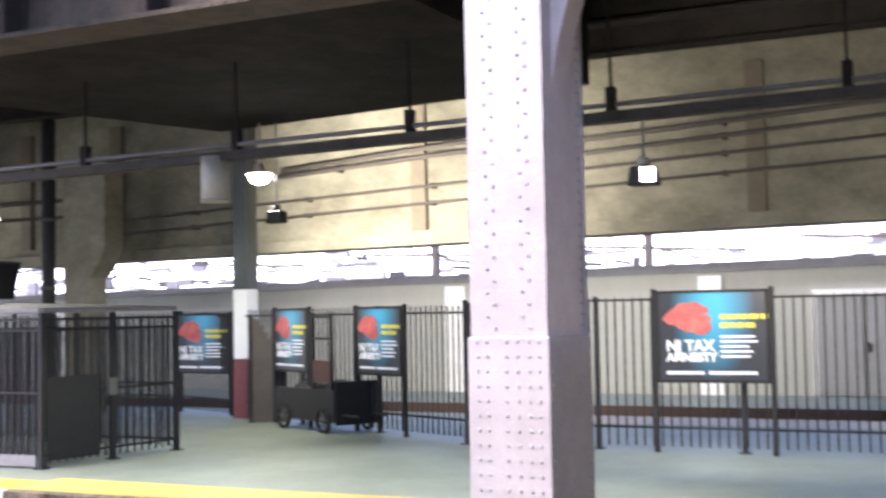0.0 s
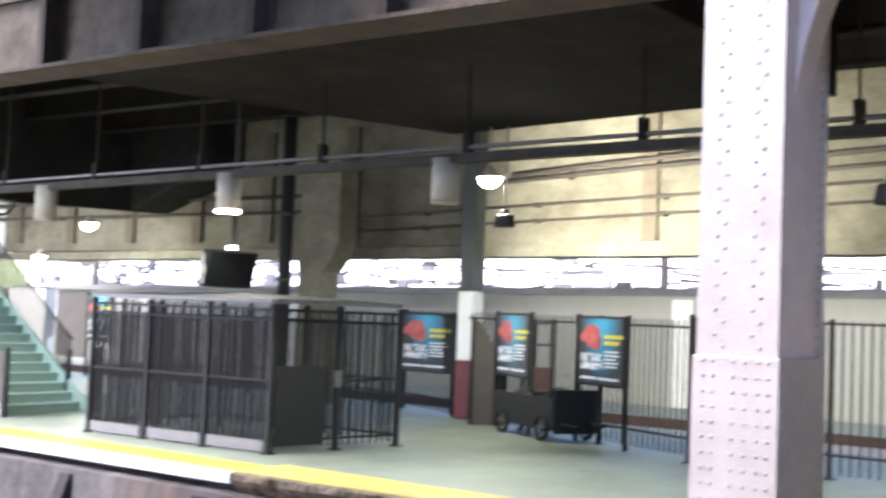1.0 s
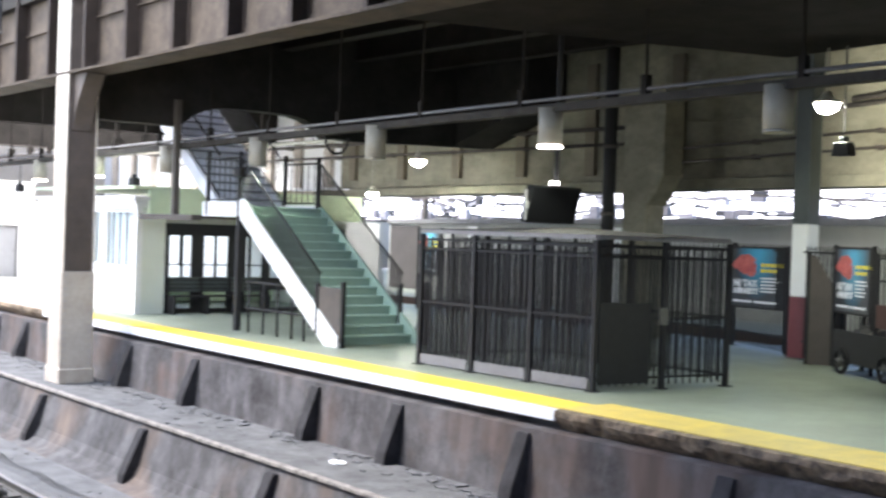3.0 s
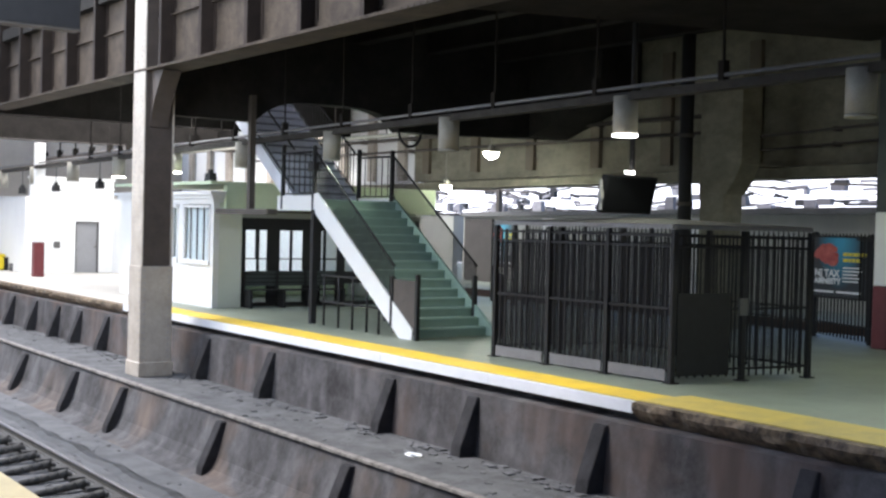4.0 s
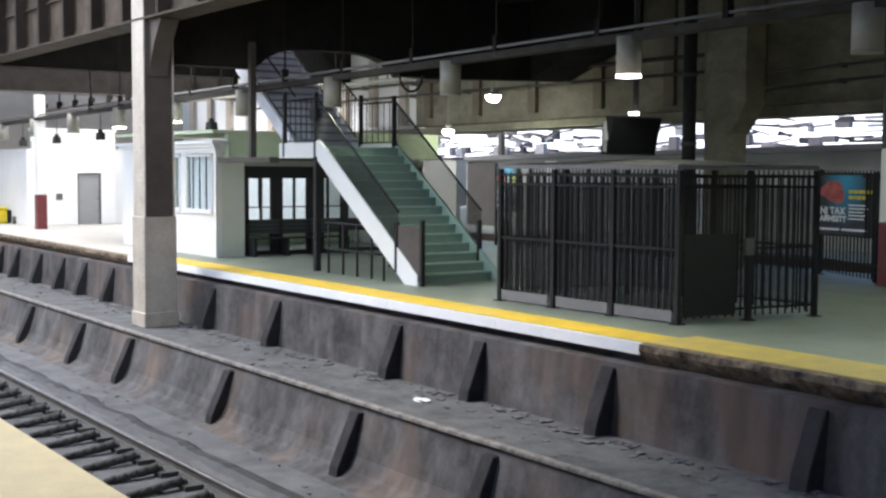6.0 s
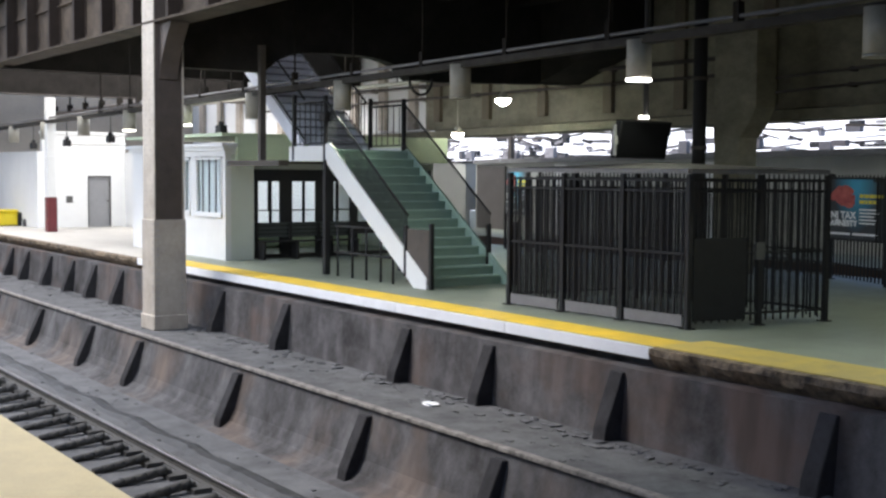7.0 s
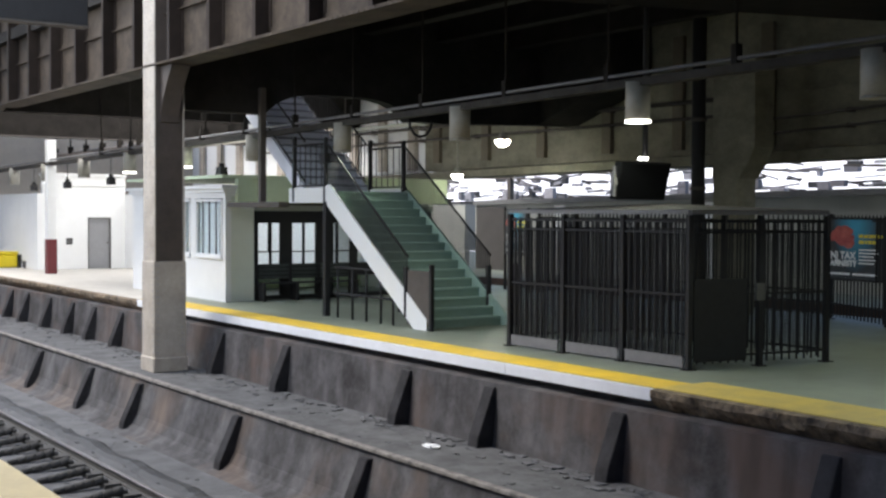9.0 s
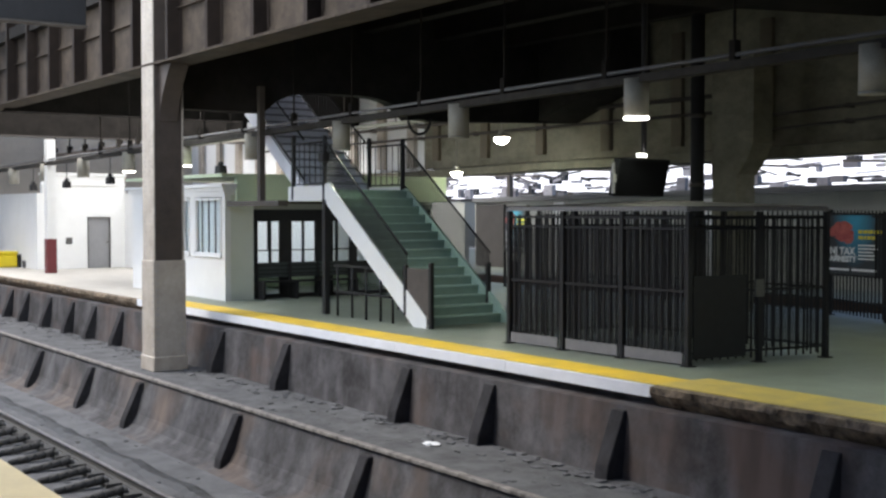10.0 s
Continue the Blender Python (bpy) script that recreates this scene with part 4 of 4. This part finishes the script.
# ---------------------------------------------------------------- concrete column behind the cage
pier = thing("concrete_pier", (20.3, 18.3, 0), "stained concrete pier with a flared top", "column")
part("shaft", boxes((-0.3, -0.36, 0, 0.3, 0.36, 3.0)), M_BAND, pier, "", 0.03)
bm = bmesh.new()
prism(bm, [(-0.37, 2.95), (0.37, 2.95), (0.37, 5.6), (-0.8, 5.6), (-0.8, 3.6), (-0.62, 3.25)], "x", -0.29, 0.31)
part("haunch", bm, M_BAND, pier)
down = thing("drain_pipe", (19.75, 18.85, 0), "thick dark drain pipe beside the pier", "pipe")
bm = bmesh.new()
tube(bm, (0, 0, 0), (0, 0, 6.99), 0.15, 14)
part("pipe", bm, M_BLACK, down)
for z in (2.7, 4.2):
    bm = bmesh.new()
    tube(bm, (0, 0, z), (0, 0, z + 0.08), 0.18, 14)
    part("clamp", bm, M_STEEL_DARK, down)

# ---------------------------------------------------------------- lighting trunk and lamps
trunk = thing("lighting_trunk", pose(12.6, 0, 4.22, -0.69, 0, 0), "long grey lighting trunk hung over the platform", "trunking")
part("channel", boxes((-0.10, -8, 0, 0.10, 52.0, 0.12)), mat("trunk_soot", (0.055, 0.050, 0.045), (0.025, 0.022, 0.02), 0.8, scale=3, amount=0.8, spec=0.2), trunk)
bm = bmesh.new()
tube(bm, (-0.02, -8, 0.20), (-0.02, 52, 0.20), 0.03, 8)
part("conduit", bm, M_KICK, trunk, "grey conduit above the channel")
hang = mesh_of("hanger", boxes((-0.015, -0.015, 0.12, 0.015, 0.015, 2.79), (-0.06, -0.05, 0.12, 0.06, 0.05, 0.40)), M_DARK)
for i in range(18):
    ob = new("hanger", hang)
    ob.parent, ob.location = trunk, (0, -6.5 + 2.55 * i, 0)


end_run = thing("cable_tray", (15.4, 0, 4.35), "long dark cable tray hung over the end of the platform", "cable tray")
part("tray", boxes((-0.12, 31.0, 0, 0.12, 51.9, 0.10)), M_STEEL_DARK, end_run)
bm = bmesh.new()
tube(bm, (0.05, 31.0, 0.16), (0.05, 51.9, 0.16), 0.04, 8)
part("conduit", bm, M_KICK, end_run, "pale conduit lying on the tray")
for i in range(11):
    ob = new("hanger", hang)
    ob.parent, ob.location, ob.scale = end_run, (0, 31.6 + 1.9 * i, 0), (1.6, 1.6, 0.95)


def drum_lamp(y, lit):
    l_ = thing("drum_lamp", (12.6, y, 3.51 - 0.012 * (y - 13.25)), "cream metal drum lamp hanging from the trunk", "lamp", "drum lamps")
    bm = bmesh.new()
    tube(bm, (0, 0, 0.06), (0, 0, 0.62), 0.185, 20)
    part("drum", bm, M_LAMPBODY, l_)
    bm = bmesh.new()
    tube(bm, (0, 0, 0.02), (0, 0, 0.055), 0.19, 20)
    part("rim", bm, M_GLOW_SOFT if lit else M_LAMPBODY, l_, "glowing lower rim" if lit else "")
    bm = bmesh.new()
    tube(bm, (0, 0, 0.62), (0, 0, 0.66), 0.03, 8)
    part("stem", bm, M_STEEL_DARK, l_)
    return l_


for y in (4.9, 9.15, 13.25, 17.8, 22.0, 26.2, 30.3, 34.4, 38.5, 42.5, 46.5):
    drum_lamp(y, y in (13.25, 30.3, 34.4))


def flood(x, y, z, top, lit):
    f_ = thing("floodlight", (x, y, z), "small dark floodlight hanging on a thin rod", "floodlight", "floodlights")
    bm = bmesh.new()
    tube(bm, (0, 0, 0.16), (0, 0, top - z + 0.03), 0.015, 6)
    part("rod", bm, M_PIPE, f_)
    bm = bmesh.new()
    prism(bm, [(-0.17, -0.12), (0.17, -0.12), (0.13, 0.1), (-0.13, 0.1)], "x", -0.1, 0.1)
    part("housing", bm, M_BLACK, f_, "", 0.015)
    bm = bmesh.new()
    tube(bm, (0, 0, 0.1), (0, 0, 0.19), 0.07, 10)
    part("knuckle", bm, M_LAMPBODY if lit else M_BLACK, f_)
    if lit:
        bm = bmesh.new()
        box(bm, -0.115, -0.15, -0.08, -0.10, 0.0, 0.07)
        part("lens", bm, M_GLOW_SOFT, f_, "glowing lens")
    return f_


flood(12.6, 3.35, 3.56, 4.18, True)
flood(17.0, 11.1, 3.76, 5.4, False)
for y in (28.0, 36.0, 40.2, 44.0):
    flood(12.6, y, 3.36 - 0.012 * (y - 13.25), 4.22 - 0.012 * y, False)


def globe(x, y, z, top, r=0.2):
    g_ = thing("globe_lamp", (x, y, z), "bright glass bowl lamp hanging from the ceiling", "lamp", "bowl lamps")
    bm = bmesh.new()
    bmesh.ops.create_uvsphere(bm, u_segments=18, v_segments=10, radius=r)
    for v in bm.verts:
        v.co.z *= 0.85 if v.co.z < 0 else 0.2
    part("bowl", bm, M_GLOW, g_, "glowing glass bowl")
    bm = bmesh.new()
    tube(bm, (0, 0, 0.01), (0, 0, 0.06), r * 1.25, 18, r * 1.0)
    tube(bm, (0, 0, 0.06), (0, 0, 0.2), 0.12, 12, 0.06)
    tube(bm, (0, 0, 0.2), (0, 0, top - z), 0.015, 6)
    part("cap", bm, M_LAMPBODY, g_)
    return g_


globe(17.0, 11.44, 4.49, 5.4, 0.19)
globe(19.5, 25.6, 4.08, 4.62)
globe(19.5, 27.65, 3.22, 7.0, 0.16)

# pipes along the stained band
for i, (y0, z0, y1, z1, r) in enumerate(((-6.0, 6.0, 8.0, 5.3, 0.05), (-6.0, 5.75, 8.0, 5.03, 0.04), (-6.0, 5.3, 19.5, 4.3, 0.03), (-6.0, 4.9, 19.5, 3.98, 0.03),
                                         (8.2, 5.6, 14.1, 5.2, 0.05), (8.2, 5.4, 14.4, 5.05, 0.05), (19.5, 4.9, 45.0, 4.9, 0.05), (19.5, 4.5, 45.0, 4.5, 0.04))):
    p_ = thing("wall_pipe", (21.8, 0, 0), "thin dark pipe clipped along the stained band", "pipe", "band pipes")
    bm = bmesh.new()
    tube(bm, (0, y0, z0), (0, y1, z1), r, 8)
    part("run", bm, M_STEEL_DARK, p_)
    for k in range(int((y1 - y0) / 3)):
        u = (k + 0.5) / ((y1 - y0) / 3)
        y, z = y0 + (y1 - y0) * u, z0 + (z1 - z0) * u
        part("clip", boxes((-0.02, y - 0.04, z - r - 0.02, 0.2, y + 0.04, z + r + 0.02)), M_STEEL_DARK, p_)

run = thing("ceiling_conduit", (19.0, 0, 4.7), "pale conduit hung over the end of the platform", "conduit")
bm = bmesh.new()
tube(bm, (0, 27.7, 0), (0, 52.0, 0), 0.06, 8)
part("tube", bm, M_LAMPBODY, run)
for y in (30.0, 33.0, 36.0):
    part("hanger", boxes((-0.015, y - 0.015, 0.05, 0.015, y + 0.015, 2.29)), M_STEEL_DARK, run)
loop = thing("cable_loop", (16.75, 25.36, 4.44), "black cable loop hanging from the arched beam", "cable")
bm = bmesh.new()
for i in range(14):
    e0, e1 = math.pi * i / 14, math.pi * (i + 1) / 14
    tube(bm, (0.34 * math.cos(e0), 0, -0.42 * math.sin(e0) + 0.05), (0.34 * math.cos(e1), 0, -0.42 * math.sin(e1) + 0.05), 0.035, 8)
part("cable", bm, M_BLACK, loop)

notice = thing("wall_notice", (14.08, 51.995, 0.82), "flat grey notice board on the end wall", "notice")
part("board", boxes((-0.32, -0.03, 0, 0.32, 0, 1.01)), M_GREYDOOR, notice, "", 0.006)
part("rim", boxes((-0.35, -0.04, -0.03, 0.35, -0.001, -0.002), (-0.35, -0.04, 1.012, 0.35, -0.001, 1.04)), M_PIPE, notice)


# ---------------------------------------------------------------- track
for x in (5.46, 6.9):
    r_ = thing("rail", (x, 0, -2.25), "worn steel running rail with a shiny head", "rail", "running rails")
    part("foot", boxes((-0.075, Y0, 0.0, 0.075, Y1, 0.02)), M_TIE, r_)
    part("web", boxes((-0.012, Y0, 0.02, 0.012, Y1, 0.11)), M_TIE, r_)
    part("head", boxes((-0.036, Y0, 0.11, 0.036, Y1, 0.15)), M_RAIL, r_, "shiny rail head", 0.006)
bm = bmesh.new()
for i in range(5):
    u0, u1 = -0.5 + 0.16 * i, -0.34 + 0.16 * i
    tube(bm, (u0, 0.10 * (i / 5) ** 2, 0.02 + 0.015 * i), (u1, 0.10 * ((i + 1) / 5) ** 2, 0.035 + 0.015 * i), 0.05 + 0.006 * i, 8, 0.056 + 0.006 * i)
tube(bm, (0.34, 0.10, 0.0), (0.34, 0.10, 0.12), 0.08, 8, 0.05)
box(bm, 0.28, -0.10, -0.05, 0.55, 0.20, 0.05)
tie = mesh_of("tie", bm, M_TIE)
bed_ob = bpy.data.objects["track_bed"]
for i in range(64):
    ob = new("tie", tie)
    ob.parent, ob.location = bed_ob, (6.22, -3.0 + 0.88 * i, BED_Z + 0.02)

# dark ridge of grime between the rail and the low wall
bm = bmesh.new()
rows = []
for i in range(420):
    y = 2 + i * 0.12
    a, b, c = (noise.noise((y * 0.9, k, 3.0)) for k in (0.0, 4.0, 8.0))
    f = noise.noise((y * 4.0, 1.0, 7.0))
    x0 = 7.55 + 0.12 * a
    rows.append([bm.verts.new(q) for q in ((x0 - 0.22 - 0.08 * b, y, BED_Z - 0.01), (x0 - 0.08, y, BED_Z + 0.05 + 0.03 * f + 0.03 * c),
                                           (x0 + 0.07, y, BED_Z + 0.045 + 0.03 * f), (x0 + 0.2 + 0.1 * c, y, BED_Z - 0.01))])
for r, q in zip(rows, rows[1:]):
    for i in range(3):
        bm.faces.new((r[i], r[i + 1], q[i + 1], q[i]))
tagged(new("grime_ridge", mesh_of("grime_ridge", bm, mat("wet_grime", (0.045, 0.045, 0.047), (0.02, 0.02, 0.02), 0.6, scale=6, bump=0.5))),
       "dark ridge of wet grime along the track", "grime", kind="stuff")
rng = random.Random(11)
bm = bmesh.new()
for i in range(3800):
    y = rng.uniform(2, 50)
    if rng.random() < 0.35:
        x, z = rng.uniform(9.1, 10.4), LEDGE_Z
    elif rng.random() < 0.5:
        x, z = rng.gauss(7.5, 0.12), BED_Z
    else:
        x, z = rng.uniform(4.4, 8.5), BED_Z
    k = abs(rng.gauss(0, 0.014)) + 0.005
    vs = box(bm, x - k * rng.uniform(.6, 1.4), y - k * rng.uniform(.6, 1.6), z - 0.01, x + k, y + k, z + k * rng.uniform(0.25, 0.7))
    for v in vs:
        v.co.x += rng.uniform(-k, k) * 0.4
        v.co.y += rng.uniform(-k, k) * 0.4
for i in range(420):
    x, y = 10.42 - abs(rng.gauss(0, 0.28)), rng.uniform(5, 46)
    k = rng.uniform(0.02, 0.075)
    vs = box(bm, x - k, y - k * rng.uniform(0.5, 1.5), LEDGE_Z, x + k * rng.uniform(0.4, 1.0), y + k, LEDGE_Z + rng.uniform(0.012, 0.035))
    for v in vs:
        v.co.x += rng.uniform(-k, k) * 0.5
        v.co.y += rng.uniform(-k, k) * 0.5
tagged(new("rubble", mesh_of("rubble", bm, M_BED)), "grey grit and small rubble on the track bed and ledge", "rubble", kind="stuff")
litter = thing("crumpled_paper", (9.75, 14.45, LEDGE_Z), "crumpled white paper scrap on the ledge", "litter")
bm = bmesh.new()
bmesh.ops.create_icosphere(bm, subdivisions=2, radius=0.09)
for v in bm.verts:
    v.co = Vector((v.co.x * 1.1, v.co.y * 1.7, 0.03 + v.co.z * 0.32)) * rng.uniform(0.75, 1.2)
part("scrap", bm, M_INK_WHITE, litter)

# ragged concrete edges where the fascia is missing
def ragged(y0, y1, seed):
    rng = random.Random(seed)
    bm = bmesh.new()
    n = int((y1 - y0) / 0.06)
    rows = []
    for i in range(n + 1):
        y = y0 + (y1 - y0) * i / n
        a, b, c = (noise.noise((y * 2.1, s, seed)) for s in (0.0, 5.0, 9.0))
        f = noise.noise((y * 7.0, 2.0, seed))
        rows.append([bm.verts.new(p) for p in ((10.83, y, 0.004), (10.70 + 0.03 * b, y, -0.01 + 0.01 * f), (10.70 + 0.07 * a + 0.03 * f, y, -0.09 + 0.03 * b),
                                               (10.76 + 0.06 * c, y, -0.17 + 0.05 * f), (10.86, y, -0.26))])
    for r, q in zip(rows, rows[1:]):
        for i in range(4):
            bm.faces.new((r[i], r[i + 1], q[i + 1], q[i]))
    bm.faces.new(rows[0]), bm.faces.new(rows[-1][::-1])
    return bm


structure("broken_edge", ragged(Y0, 10.99, 4), M_BROKEN, "crumbling broken concrete platform edge", "platform edge")
structure("broken_edge_far", ragged(28.81, 50.0, 8), M_BROKEN, "crumbling broken concrete platform edge", "platform edge")

# hanging sign box high over the near platform
hs = thing("hanging_sign", (8.0, 24.0, 5.85), "dark end of a large sign box hung beside the girder", "sign")
part("box", boxes((-3.6, 0.0, 0.0, -0.05, 0.35, 1.3)), M_BLACK, hs, "", 0.02)
part("rim", boxes((-3.62, -0.02, -0.03, -0.03, 0.37, 0.0)), M_STEEL_DARK, hs)
part("strut", boxes((-0.05, 0.1, 0.9, 1.72, 0.2, 1.0)), M_STEEL_DARK, hs)

# what shows through the strip above the far wall
rng = random.Random(21)
for i in range(16):
    y = -10 + 9.5 * i + rng.uniform(-2, 2)
    w, h = rng.uniform(4, 8), rng.uniform(2.2, 3.6)
    hb = thing("distant_building", (62 + rng.uniform(0, 8), y, -1.5), "pale distant building beyond the station", "building", "distant buildings")
    part("wall", boxes((0, 0, 0, 8, w, h + 1.5)), M_FARWALL if i % 3 else M_BAND_POST, hb)
    part("roof", boxes((-0.2, -0.2, h + 1.5, 8.2, w + 0.2, h + 1.7)), M_STEEL_DARK, hb)
    for k in range(int(w / 1.6)):
        part("window", boxes((-0.06, 0.5 + 1.6 * k, h - 0.4, 0.02, 1.3 + 1.6 * k, h + 0.9)), M_STEEL_DARK, hb)
for i in range(9):
    y = -4 + 6.3 * i
    cp = thing("catenary_post", (31, y, -0.5), "dark steel catenary post with cross arms", "post", "catenary posts")
    bm = bmesh.new()
    box(bm, -0.1, -0.1, 0, 0.1, 0.1, 5.6)
    part("mast", bm, M_STEEL_DARK, cp)
    bm = bmesh.new()
    bar(bm, (0, -2.6, 3.95 + 0.2 * rng.random()), (0, 2.4, 4.15 + 0.2 * rng.random()), 0.08)
    bar(bm, (0, -1.4, 3.8), (0, 1.2, 4.5), 0.05)
    part("arm", bm, M_STEEL_DARK, cp)
# made-up bars and boxes, added to break up the bright strip
rng = random.Random(33)
clutter = [mat("clutter_dark", (0.05, 0.05, 0.055)), mat("clutter_grey", (0.22, 0.21, 0.23)), mat("clutter_pale", (0.42, 0.40, 0.43))]
for k, m_ in enumerate(clutter):
    bm = bmesh.new()
    for i in range(170):
        x, y, z = rng.uniform(30.5, 36), rng.uniform(-12, 70), rng.triangular(2.7, 4.2, 2.9)
        a, b = rng.uniform(0.12, 0.75), rng.uniform(0.04, 0.26)
        if i % 3:
            bar(bm, (x, y - a, z), (x, y + a, z + rng.uniform(-0.16, 0.16)), 0.03 + b * 0.35)
        else:
            box(bm, x, y - a * 0.5, z - b, x + 0.2, y + a * 0.5, z + b)
    tagged(new("strip_clutter", mesh_of("strip_clutter", bm, m_)), "random bars and boxes added beyond the far wall to break up daylight", "line gear", kind="stuff")
structure("backdrop", boxes((95, -120, -3.0, 95.5, 170, 16)), M_DAY, "white hazy daylight beyond the station", "sky")
structure("ground", boxes((-200, -200, -3.2, 300, 300, -3.0)), M_BED, "dusty grey ground round the station", "ground")

# ---------------------------------------------------------------- lamps of the place, with added fill
for x, y, z, e in ((17.0, 11.44, 4.3, 60), (19.5, 25.6, 3.9, 65), (19.5, 27.65, 3.05, 30)):
    lamp("bowl_light", 'SPOT', (x, y, z), e * 1.5, (0.95, 1.0, 0.76), 0.15, (x, y, 0)).data.spot_size = radians(172)
for x, y, z, e, aim, wide in ((17.25, 11.1, 3.84, 640, (22, 10.6, 4.2), 104), (12.85, 3.3, 3.45, 170, (20.5, 2.0, 1.8), 120)):
    flood_ob = lamp("flood_light", 'SPOT', (x, y, z), e, (1.0, 0.98, 0.80), 0.1, aim)
    flood_ob.data.spot_size, flood_ob.data.spot_blend = radians(wide), 0.7
# only drums 13.25 and 30.3 are lit; the other spots are added fill
for y, e in ((4.9, 70), (9.15, 70), (13.25, 50), (17.8, 30), (22.0, 30), (30.3, 30)):
    lamp("drum_light_fill", 'SPOT', (12.6, y, 3.46 - 0.012 * (y - 13.25)), e, (0.93, 1.0, 0.78), 0.15, (12.6, y, 0)).data.spot_size = radians(120)
